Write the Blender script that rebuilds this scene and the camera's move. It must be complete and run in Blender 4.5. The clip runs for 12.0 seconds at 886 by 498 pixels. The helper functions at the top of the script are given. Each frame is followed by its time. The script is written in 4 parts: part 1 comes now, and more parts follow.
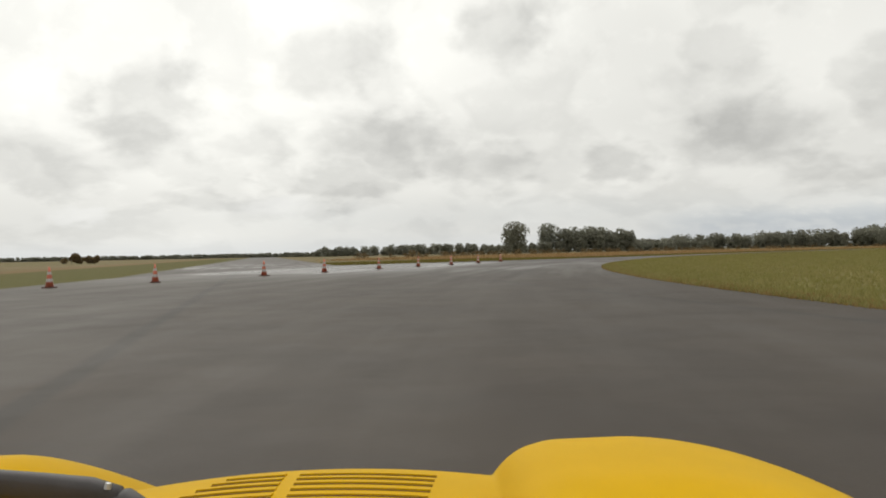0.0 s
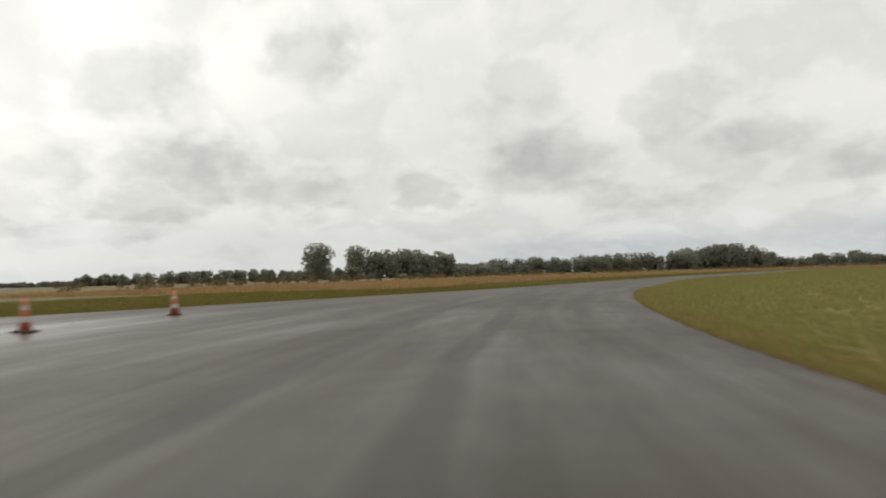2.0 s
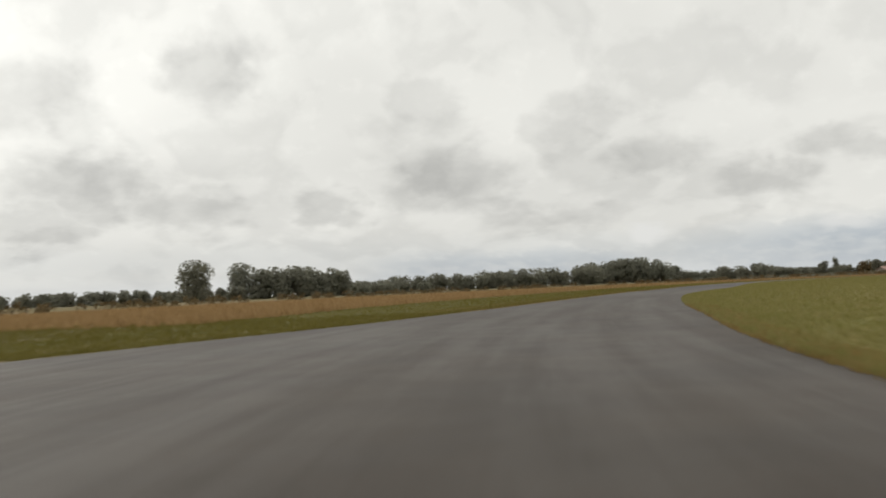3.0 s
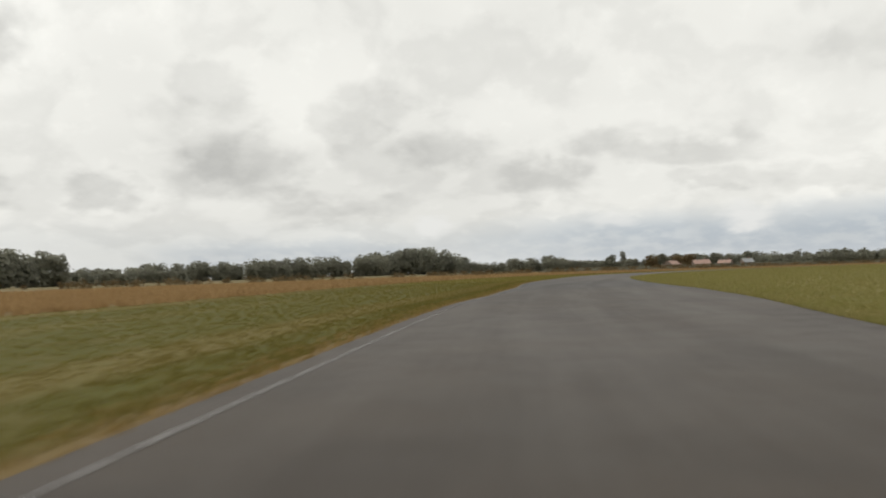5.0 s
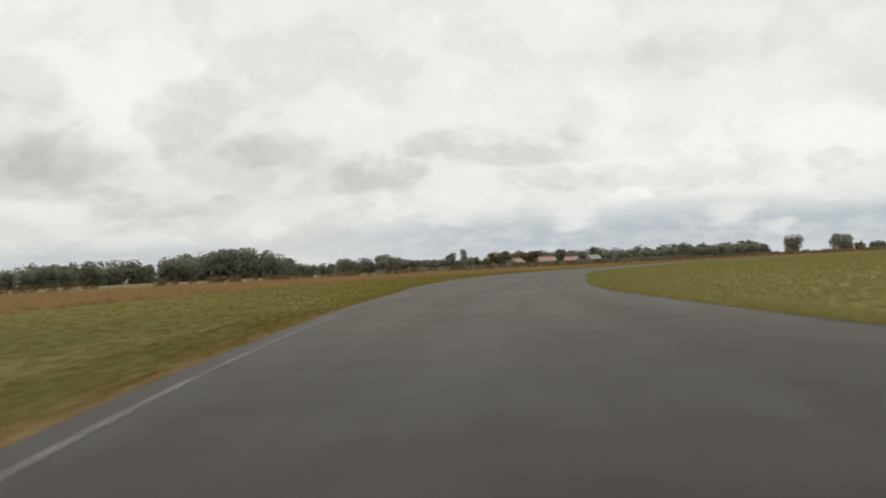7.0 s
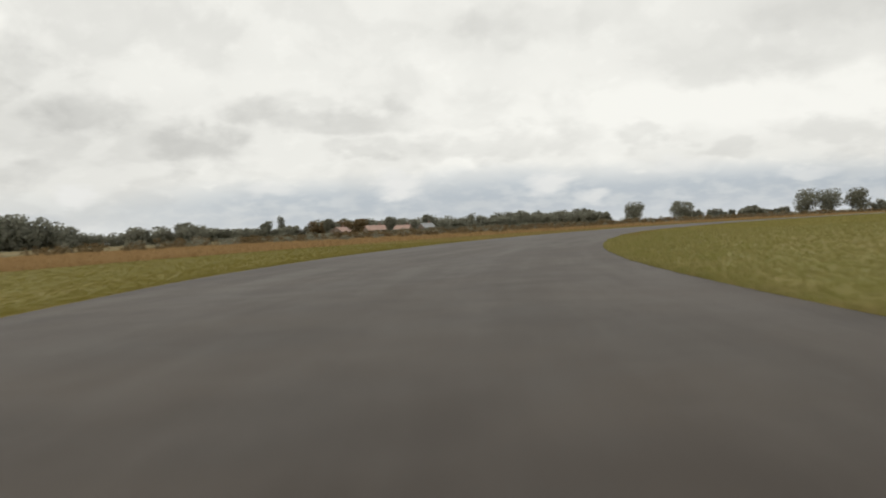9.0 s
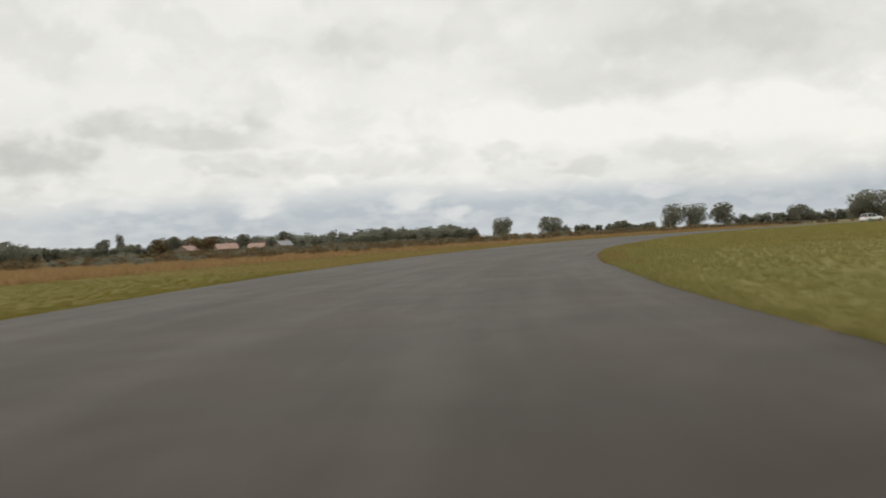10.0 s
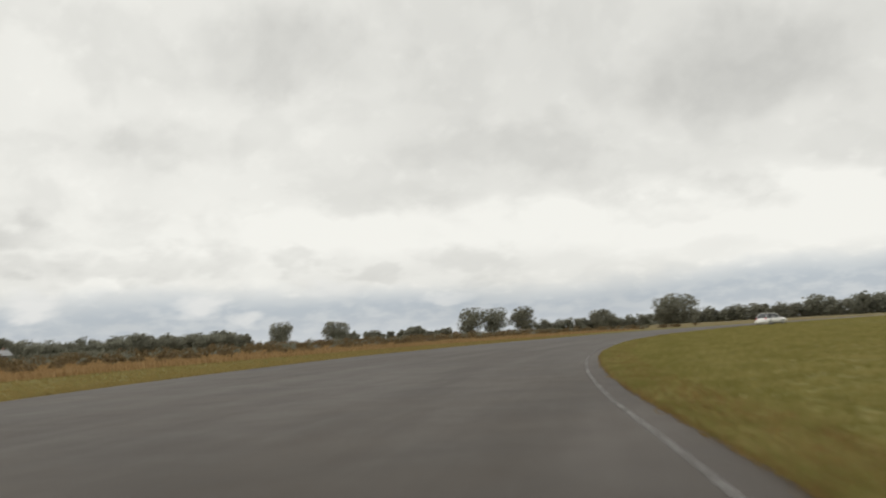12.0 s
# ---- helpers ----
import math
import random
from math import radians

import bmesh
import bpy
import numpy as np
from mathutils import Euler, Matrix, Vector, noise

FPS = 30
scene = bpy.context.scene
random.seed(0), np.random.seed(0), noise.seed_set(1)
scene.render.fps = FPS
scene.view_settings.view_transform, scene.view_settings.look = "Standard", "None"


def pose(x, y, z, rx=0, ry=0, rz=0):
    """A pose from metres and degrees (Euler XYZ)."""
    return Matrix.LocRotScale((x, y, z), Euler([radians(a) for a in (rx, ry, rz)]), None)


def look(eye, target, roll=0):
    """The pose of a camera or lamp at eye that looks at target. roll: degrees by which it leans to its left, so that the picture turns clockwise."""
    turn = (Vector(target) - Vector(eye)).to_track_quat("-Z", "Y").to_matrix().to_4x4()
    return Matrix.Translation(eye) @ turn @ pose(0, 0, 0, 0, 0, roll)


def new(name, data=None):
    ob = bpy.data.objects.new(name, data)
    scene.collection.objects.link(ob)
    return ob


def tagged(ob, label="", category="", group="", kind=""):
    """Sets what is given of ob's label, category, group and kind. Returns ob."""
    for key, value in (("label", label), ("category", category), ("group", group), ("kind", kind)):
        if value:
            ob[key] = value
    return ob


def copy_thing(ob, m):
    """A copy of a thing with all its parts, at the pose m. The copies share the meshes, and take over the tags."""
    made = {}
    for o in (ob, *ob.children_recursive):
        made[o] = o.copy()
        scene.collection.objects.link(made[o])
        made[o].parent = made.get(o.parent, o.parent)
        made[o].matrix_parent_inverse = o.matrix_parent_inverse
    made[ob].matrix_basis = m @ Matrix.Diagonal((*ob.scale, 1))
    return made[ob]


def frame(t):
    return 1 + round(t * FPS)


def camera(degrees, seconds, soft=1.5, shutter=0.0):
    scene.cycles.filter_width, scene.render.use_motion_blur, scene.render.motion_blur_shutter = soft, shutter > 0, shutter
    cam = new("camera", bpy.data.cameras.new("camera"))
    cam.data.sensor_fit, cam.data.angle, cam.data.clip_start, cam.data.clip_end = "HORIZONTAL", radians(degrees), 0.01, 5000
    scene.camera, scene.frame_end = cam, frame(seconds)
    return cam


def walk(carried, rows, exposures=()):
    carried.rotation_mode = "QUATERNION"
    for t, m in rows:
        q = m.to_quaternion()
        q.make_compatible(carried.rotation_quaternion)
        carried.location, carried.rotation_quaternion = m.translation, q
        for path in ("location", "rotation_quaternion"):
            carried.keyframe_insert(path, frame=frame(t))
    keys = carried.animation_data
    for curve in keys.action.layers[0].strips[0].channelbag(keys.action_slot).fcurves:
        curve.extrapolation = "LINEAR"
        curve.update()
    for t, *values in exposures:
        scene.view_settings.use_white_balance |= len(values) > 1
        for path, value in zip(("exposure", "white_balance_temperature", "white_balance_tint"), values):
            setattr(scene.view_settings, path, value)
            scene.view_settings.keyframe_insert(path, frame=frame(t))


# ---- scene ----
# The camera rides at 1 m over the asphalt of a wet airfield circuit, in one long right-hand bend.
EYE = 1.0
cam = camera(52.0, 12.0, soft=1.9, shutter=0.35)
RIDE = (  # seconds, x, y, yaw, pitch, roll
    (0.0, 0.00, 0.00, -0.81, 0.22, 1.09),
    (0.033, 0.00, 0.00, -0.81, 0.22, 1.09),
    (0.1, 0.15, 2.30, -1.30, 0.18, 1.04),
    (0.2, 0.37, 5.60, -1.80, 0.12, 0.97),
    (0.3, 0.62, 8.95, -2.30, 0.06, 0.90),
    (0.5, 1.15, 15.35, -3.34, -0.04, 0.78),
    (1.0, 2.86, 30.64, -6.32, 0.75, 1.77),
    (1.5, 5.35, 45.83, -9.61, 0.70, 1.60),
    (2.0, 8.77, 60.84, -12.74, 1.61, 1.54),
    (2.5, 13.18, 75.58, -15.71, 1.97, 1.55),
    (3.0, 18.60, 89.98, -18.95, 2.53, 2.31),
    (3.5, 24.96, 104.00, -22.17, 2.28, 3.09),
    (3.7, 27.75, 109.48, -24.24, 2.26, 2.45),
    (4.5, 40.14, 130.75, -29.12, 1.84, 1.97),
    (5.3, 54.16, 150.99, -33.99, 1.41, 1.50),
    (5.5, 57.88, 155.90, -34.84, 1.44, 1.57),
    (6.0, 67.46, 167.95, -37.33, 1.86, 1.79),
    (6.5, 77.43, 179.67, -39.52, 2.29, 2.44),
    (6.7, 81.52, 184.28, -40.83, 1.79, 2.65),
    (7.5, 98.45, 202.15, -44.90, 1.20, 2.46),
    (8.3, 116.42, 218.99, -48.98, 0.60, 2.27),
    (8.5, 121.10, 222.99, -50.64, -0.75, 2.08),
    (9.0, 133.17, 232.53, -53.50, -1.27, 2.75),
    (9.5, 145.84, 241.27, -57.99, -0.67, 2.59),
    (10.0, 159.13, 249.03, -62.14, -0.62, 3.12),
    (10.5, 173.03, 255.61, -65.79, -0.67, 2.81),
    (11.0, 187.49, 260.87, -69.94, -0.09, 3.32),
    (11.5, 202.38, 264.75, -75.87, 3.49, 3.78),
    (11.7, 208.43, 265.93, -77.60, 6.25, 4.39),
    (12.0, 217.55, 267.34, -75.44, 5.38, 3.16),
)
walk(cam, [(t, pose(x, y, EYE, 90 + p, 0, w) @ pose(0, 0, 0, 0, 0, -r)) for t, x, y, w, p, r in RIDE],
     exposures=((0.0, 0.0), (2.0, -0.02), (3.5, -0.07), (5.5, 0.05), (9.0, 0.05), (11.0, -0.03), (12.0, 0.0)))

# ---------------------------------------------------------------- node helpers


def node(tree, kind, **values):
    """A shader node; values name its properties or, with in_ and a number or name, its inputs."""
    made = tree.nodes.new(kind)
    for key, value in values.items():
        if key == "op":
            made.operation = value
        elif key == "blend":
            made.blend_type = value
        elif key == "data":
            made.data_type = value
    return made


def wire(tree, value, socket):
    if isinstance(value, bpy.types.NodeSocket):
        tree.links.new(value, socket)
    else:
        socket.default_value = value


def maths(tree, op, a, b=0.0, c=0.0, clamp=False):
    n = node(tree, "ShaderNodeMath", op=op)
    n.use_clamp = clamp
    for value, socket in zip((a, b, c), n.inputs):
        wire(tree, value, socket)
    return n.outputs[0]


def vmaths(tree, op, a, b=(0, 0, 0)):
    n = node(tree, "ShaderNodeVectorMath", op=op)
    wire(tree, a, n.inputs[0])
    wire(tree, b, n.inputs[1])
    return n.outputs["Value"] if op in ("DOT_PRODUCT", "LENGTH", "DISTANCE") else n.outputs[0]


def mixed(tree, factor, a, b, blend="MIX"):
    n = node(tree, "ShaderNodeMix", data="RGBA", blend=blend)
    wire(tree, factor, n.inputs[0])
    wire(tree, a, n.inputs[6])
    wire(tree, b, n.inputs[7])
    return n.outputs[2]


def noisy(tree, vector, scale, detail=4.0, rough=0.55, distortion=0.0):
    n = node(tree, "ShaderNodeTexNoise")
    wire(tree, vector, n.inputs["Vector"])
    n.inputs["Scale"].default_value = scale
    n.inputs["Detail"].default_value = detail
    n.inputs["Roughness"].default_value = rough
    n.inputs["Distortion"].default_value = distortion
    return n.outputs[0]


def smooth(tree, value, low, high, to_low=0.0, to_high=1.0):
    n = node(tree, "ShaderNodeMapRange")
    n.interpolation_type = "SMOOTHSTEP"
    wire(tree, value, n.inputs["Value"])
    for key, v in (("From Min", low), ("From Max", high), ("To Min", to_low), ("To Max", to_high)):
        n.inputs[key].default_value = v
    return n.outputs[0]


def band(t, value, middle, half, soft):
    """1 within half of middle, falling off over soft."""
    d = maths(t, "ABSOLUTE", maths(t, "SUBTRACT", value, middle))
    return smooth(t, d, half, half + soft, 1.0, 0.0)


def rgb(r, g, b):
    return (r, g, b, 1.0)


# ---------------------------------------------------------------- sky and sun
SUN_BEARING, SUN_HEIGHT = 22.0, 38.0   # degrees to the left of the first heading, and above the horizon
sun_way = Vector((-math.sin(radians(SUN_BEARING)) * math.cos(radians(SUN_HEIGHT)),
                  math.cos(radians(SUN_BEARING)) * math.cos(radians(SUN_HEIGHT)), math.sin(radians(SUN_HEIGHT))))


def lumps(t, place, table, core, swell=1.16):
    """Strength of a set of single clouds (bearing, height, half width, half height, depth) at a ruffled place in the sky."""
    total = None
    for bearing, height, wide, tall, depth in table:
        n = node(t, "ShaderNodeVectorMath", op="MULTIPLY_ADD")
        wire(t, place, n.inputs[0])
        w, h = wide * swell, tall * swell
        n.inputs[1].default_value = (1 / w, 1 / h, 0.0)
        n.inputs[2].default_value = (-bearing / w, -height / h, 0.0)
        one = smooth(t, vmaths(t, "LENGTH", n.outputs[0]), core, 1.22, depth, 0.0)
        total = one if total is None else maths(t, "MAXIMUM", total, one)
    return total


def overcast_sky():
    world = bpy.data.worlds.new("overcast_sky")
    scene.world = world
    world.use_nodes = True
    t = world.node_tree
    t.nodes.clear()
    way = vmaths(t, "NORMALIZE", node(t, "ShaderNodeTexCoord").outputs["Generated"])
    split = node(t, "ShaderNodeSeparateXYZ")
    wire(t, way, split.inputs[0])
    x, y, z = split.outputs
    # bearing (left of the first heading) and height in degrees; the cloud deck closes up towards the horizon
    bearing = maths(t, "MULTIPLY", maths(t, "ARCTAN2", maths(t, "MULTIPLY", x, -1.0), y), 57.2958)
    height = maths(t, "MULTIPLY", maths(t, "ARCSINE", z), 57.2958)
    deck = maths(t, "MULTIPLY", maths(t, "LOGARITHM", maths(t, "MAXIMUM", maths(t, "ADD", height, 8.0), 0.5), 2.71828), 25.0)
    at = node(t, "ShaderNodeCombineXYZ")
    wire(t, bearing, at.inputs[0])
    wire(t, height, at.inputs[1])
    lay = node(t, "ShaderNodeCombineXYZ")
    wire(t, bearing, lay.inputs[0])
    wire(t, deck, lay.inputs[1])
    at, lay = at.outputs[0], lay.outputs[0]
    ruffle = vmaths(t, "MULTIPLY", vmaths(t, "SUBTRACT", colour_noise(t, lay, 0.22), (0.5, 0.5, 0.5)), (7.5, 4.0, 0.0))
    curls = vmaths(t, "MULTIPLY", vmaths(t, "SUBTRACT", colour_noise(t, lay, 0.52), (0.5, 0.5, 0.5)), (3.0, 2.1, 0.0))
    place = vmaths(t, "ADD", vmaths(t, "ADD", at, ruffle), curls)
    near_place = vmaths(t, "ADD", vmaths(t, "ADD", at, scaled(t, curls, 0.75)), scaled(t, ruffle, 0.22))
    # broad grey of the deck, cauliflower heads, and the single dark clouds
    broad = noisy(t, lay, 0.055, 3.0, 0.5, 0.3)
    heads = noisy(t, lay, 0.19, 7.0, 0.50, 0.25)
    fine = noisy(t, lay, 0.60, 5.0, 0.55)
    west = smooth(t, bearing, -75.0, -40.0, 1.0, 0.0)
    grey = maths(t, "MULTIPLY", smooth(t, broad, 0.36, 0.66), 0.20)
    grey = maths(t, "ADD", grey, maths(t, "MULTIPLY", band(t, height, 5.2, 1.6, 3.2), smooth(t, bearing, -62.0, -40.0, 0.02, 0.13)))
    grey = maths(t, "ADD", grey, maths(t, "MULTIPLY", smooth(t, height, 1.5, 5.0, 0.16, 0.0), smooth(t, bearing, -32.0, -8.0)))
    head = maths(t, "MULTIPLY", smooth(t, heads, 0.46, 0.60), smooth(t, heads, 0.56, 0.74, 0.17, 0.10))
    head = maths(t, "MULTIPLY", head, maths(t, "SUBTRACT", 1.0, maths(t, "MULTIPLY", west, 0.45)))
    grey = maths(t, "ADD", grey, head)
    dark = maths(t, "MAXIMUM", lumps(t, place, CLOUDS_AHEAD, 0.50), lumps(t, place, CLOUDS_ASIDE, 0.42))
    grey = maths(t, "ADD", grey, maths(t, "MULTIPLY", dark, smooth(t, fine, 0.32, 0.66, 0.74, 1.0)))
    grey = maths(t, "SUBTRACT", grey, smooth(t, fine, 0.52, 0.74, 0.0, 0.08))
    # the higher sheet that hangs over the far end of the bend, and the bright slot below it
    sheet = maths(t, "ADD", height, maths(t, "MULTIPLY", maths(t, "SUBTRACT", heads, 0.5), 5.0))
    over = smooth(t, bearing, -78.0, -48.0, 1.0, 0.0)
    grey = maths(t, "ADD", grey, maths(t, "MULTIPLY", over, smooth(t, sheet, 7.2, 9.6, 0.0, 0.20)))
    grey = maths(t, "SUBTRACT", grey, maths(t, "MULTIPLY", over, maths(t, "MULTIPLY", band(t, sheet, 6.2, 0.7, 1.6), 0.22)))
    grey = maths(t, "ADD", grey, smooth(t, height, 6.0, 16.0, 0.0, 0.08))
    tone = mixed(t, maths(t, "MINIMUM", maths(t, "MAXIMUM", grey, 0.0), 1.0), rgb(0.897, 0.892, 0.842), rgb(0.455, 0.455, 0.435))
    # blue-grey clear air low over the horizon, away from the sun
    ragged = maths(t, "ADD", height, maths(t, "MULTIPLY", maths(t, "SUBTRACT", broad, 0.5), 2.6))
    ragged = maths(t, "ADD", ragged, maths(t, "MULTIPLY", maths(t, "SUBTRACT", fine, 0.5), 1.3))
    sky = node(t, "ShaderNodeTexSky")
    sky.sky_type = "NISHITA"
    sky.sun_disc = False
    sky.sun_elevation, sky.sun_rotation = radians(SUN_HEIGHT), radians(-SUN_BEARING)
    clear = mixed(t, 0.85, scaled(t, sky.outputs[0], 0.10), rgb(0.37, 0.435, 0.52))
    gap = maths(t, "MULTIPLY", smooth(t, ragged, 2.0, 3.9, 1.0, 0.0), smooth(t, bearing, -46.0, -24.0, 0.80, 0.20))
    early = maths(t, "MULTIPLY", smooth(t, ragged, 1.5, 3.0, 0.74, 0.0), band(t, bearing, -23.0, 5.0, 8.0))
    gap = maths(t, "MAXIMUM", gap, early)
    gap = maths(t, "MULTIPLY", gap, smooth(t, bearing, 4.0, 16.0, 1.0, 0.45))
    gap = maths(t, "MULTIPLY", gap, smooth(t, fine, 0.34, 0.62, 0.75, 1.0))
    tone = mixed(t, gap, tone, clear)
    tone = mixed(t, lumps(t, near_place, FAIR_PUFFS, 0.35, 1.0), tone, rgb(0.80, 0.80, 0.775))
    # thin milky haze right on the horizon
    tone = mixed(t, smooth(t, height, 0.0, 1.5, 0.55, 0.0), tone, rgb(0.64, 0.665, 0.675))
    glow = smooth(t, vmaths(t, "DOT_PRODUCT", way, tuple(sun_way)), 0.70, 1.0, 0.0, 0.36)
    power = maths(t, "ADD", smooth(t, z, 0.30, 0.95, 1.0, 1.9), glow)
    tone = scaled(t, tone, power)
    back = node(t, "ShaderNodeBackground")
    wire(t, tone, back.inputs[0])
    back.inputs[1].default_value = 1.0
    out = node(t, "ShaderNodeOutputWorld")
    wire(t, back.outputs[0], out.inputs[0])


def colour_noise(t, vector, scale):
    n = node(t, "ShaderNodeTexNoise")
    wire(t, vector, n.inputs["Vector"])
    n.inputs["Scale"].default_value = scale
    n.inputs["Detail"].default_value = 4.0
    return n.outputs["Color"]


def scaled(t, vector, factor):
    n = node(t, "ShaderNodeVectorMath", op="SCALE")
    wire(t, vector, n.inputs[0])
    wire(t, factor, n.inputs["Scale"])
    return n.outputs[0]


# bearing, height, half width, half height, depth of the grey
CLOUDS_AHEAD = (
    (17.4, 9.2, 3.4, 2.7, 0.50), (24.5, 6.2, 3.0, 1.6, 0.28), (5.9, 12.2, 3.6, 2.2, 0.38), (2.4, 6.7, 3.8, 1.8, 0.46), (5.6, 4.4, 2.6, 1.4, 0.40),
    (-4.9, 14.0, 2.5, 2.2, 0.40), (-19.4, 6.8, 4.0, 2.0, 0.46), (-12.3, 5.3, 2.2, 1.3, 0.40), (-3.6, 5.3, 2.8, 1.5, 0.34), (22.0, 4.7, 2.6, 1.1, 0.30),
    (-18.5, 11.8, 2.2, 1.5, 0.26), (-26.0, 9.3, 2.2, 1.6, 0.26), (12.5, 3.4, 3.6, 0.9, 0.28), (11.0, 6.6, 2.4, 1.2, 0.24), (-25.5, 4.3, 3.4, 1.1, 0.26),
)
CLOUDS_ASIDE = (
    (-28.2, 10.8, 2.5, 1.4, 0.30), (-32.6, 7.8, 2.9, 1.5, 0.36), (-38.4, 5.4, 2.8, 1.2, 0.36), (-42.6, 7.6, 2.5, 1.1, 0.32), (-47.6, 7.0, 4.6, 1.1, 0.38),
    (-49.0, 5.0, 2.4, 0.8, 0.28), (-57.6, 4.8, 5.4, 1.1, 0.30), (-66.4, 4.8, 1.7, 1.1, 0.30), (-70.9, 3.9, 1.6, 0.7, 0.22), (-77.0, 4.6, 3.4, 0.8, 0.20),
    (-66.0, 17.6, 6.0, 2.2, 0.24), (-94.0, 15.0, 7.0, 3.0, 0.28), (-80.0, 11.6, 7.0, 1.6, 0.20), (-58.0, 12.4, 5.0, 1.5, 0.18), (-92.0, 7.4, 6.0, 1.2, 0.22),
)
FAIR_PUFFS = (
    (-31.7, 3.0, 1.3, 0.8, 0.80), (-51.0, 2.8, 1.7, 0.9, 0.85), (-60.5, 2.6, 1.6, 0.8, 0.80), (-63.0, 1.7, 1.2, 0.5, 0.60), (-68.5, 3.1, 1.8, 0.7, 0.45),
    (-43.0, 2.9, 1.6, 0.6, 0.55), (9.5, 3.1, 2.4, 0.8, 0.50), (21.0, 2.4, 2.0, 0.6, 0.55), (-75.5, 2.4, 1.6, 0.5, 0.45),
)
overcast_sky()

sun = new("sun", bpy.data.lights.new("sun", "SUN"))
sun.data.energy, sun.data.angle, sun.data.color = 0.5, radians(30), (1.0, 0.95, 0.87)
sun.matrix_world = look(tuple(sun_way * 100), (0, 0, 0))

# ---------------------------------------------------------------- materials


def material(name):
    m = bpy.data.materials.new(name)
    m.use_nodes = True
    t = m.node_tree
    return m, t, t.nodes["Principled BSDF"], t.nodes["Material Output"]


def bumped(t, shader, height, strength, distance):
    n = node(t, "ShaderNodeBump")
    n.inputs["Strength"].default_value = strength
    n.inputs["Distance"].default_value = distance
    wire(t, height, n.inputs["Height"])
    wire(t, n.outputs[0], shader.inputs["Normal"])


def uv(t):
    n = node(t, "ShaderNodeSeparateXYZ")
    wire(t, node(t, "ShaderNodeTexCoord").outputs["UV"], n.inputs[0])
    return n.outputs[0], n.outputs[1]


def here(t):
    return node(t, "ShaderNodeTexCoord").outputs["Object"]


def wet_asphalt():
    m, t, sh, _ = material("wet_asphalt")
    along, across = uv(t)
    p = here(t)
    grain = noisy(t, p, 60.0, 3.0, 0.7)
    patch = noisy(t, p, 0.35, 4.0, 0.6)
    stretched = node(t, "ShaderNodeCombineXYZ")
    wire(t, maths(t, "MULTIPLY", along, 0.05), stretched.inputs[0])
    wire(t, maths(t, "MULTIPLY", across, 0.9), stretched.inputs[1])
    streak = noisy(t, stretched.outputs[0], 1.0, 4.0, 0.6)
    wobble = maths(t, "MULTIPLY", maths(t, "SUBTRACT", noisy(t, p, 0.10, 2.0), 0.5), 1.0)
    lane = maths(t, "ADD", across, wobble)
    tracks = maths(t, "MAXIMUM", band(t, lane, -2.3, 0.10, 0.22), band(t, lane, -0.45, 0.10, 0.22))
    tracks = maths(t, "MULTIPLY", tracks, band(t, along, 62.0, 16.0, 22.0))
    tracks = maths(t, "MULTIPLY", tracks, smooth(t, streak, 0.30, 0.60, 0.22, 0.62))
    pool = maths(t, "MULTIPLY", band(t, along, 62.0, 16.0, 16.0), band(t, across, -14.0, 4.0, 4.0))
    wash = node(t, "ShaderNodeCombineXYZ")
    wire(t, maths(t, "MULTIPLY", along, 0.05), wash.inputs[0])
    wire(t, maths(t, "MULTIPLY", across, 0.32), wash.inputs[1])
    film = maths(t, "ADD", smooth(t, noisy(t, wash.outputs[0], 1.0, 5.0, 0.6, 0.3), 0.38, 0.66, 0.0, 0.46), maths(t, "MULTIPLY", pool, 0.68))
    shore = smooth(t, maths(t, "ADD", along, maths(t, "MULTIPLY", wobble, 14.0)), 44.0, 52.0)   # standing water begins with a ragged edge
    film = maths(t, "MULTIPLY", film, maths(t, "ADD", 0.20, maths(t, "MULTIPLY", maths(t, "MULTIPLY", shore, smooth(t, along, 74.0, 104.0, 1.0, 0.0)), 0.66)))
    film = maths(t, "SUBTRACT", film, maths(t, "MULTIPLY", tracks, 0.45), clamp=True)
    tone = mixed(t, smooth(t, patch, 0.35, 0.68), rgb(0.0215, 0.0155, 0.0112), rgb(0.035, 0.0258, 0.0185))
    tone = mixed(t, smooth(t, streak, 0.45, 0.7, 0.0, 0.45), tone, rgb(0.043, 0.034, 0.026))
    tone = mixed(t, maths(t, "MULTIPLY", smooth(t, grain, 0.4, 0.75), 0.5), tone, rgb(0.049, 0.041, 0.033))
    # the old runway's paler lanes and tarred seams
    way = node(t, "ShaderNodeSeparateXYZ")
    wire(t, p, way.inputs[0])
    lateral = maths(t, "ADD", maths(t, "MULTIPLY", way.outputs[0], 0.984), maths(t, "MULTIPLY", way.outputs[1], 0.179))
    lateral = maths(t, "ADD", lateral, maths(t, "MULTIPLY", wobble, 0.35))
    pale = maths(t, "ADD", smooth(t, lateral, -2.6, -1.5, 0.24, 0.0), smooth(t, lateral, 7.2, 8.0, 0.10, 0.0))
    pale = maths(t, "MULTIPLY", pale, smooth(t, patch, 0.30, 0.60, 0.6, 1.15))
    pale = maths(t, "MULTIPLY", pale, smooth(t, along, 80.0, 110.0, 1.0, 0.6))
    seam = maths(t, "MAXIMUM", band(t, lateral, -1.67, 0.06, 0.12), band(t, lateral, 7.75, 0.05, 0.12))
    film = maths(t, "ADD", film, maths(t, "MULTIPLY", pale, 0.06), clamp=True)
    pale = maths(t, "ADD", pale, smooth(t, along, 300.0, 350.0, 0.0, 0.12))   # a little paler from about 300 m onward
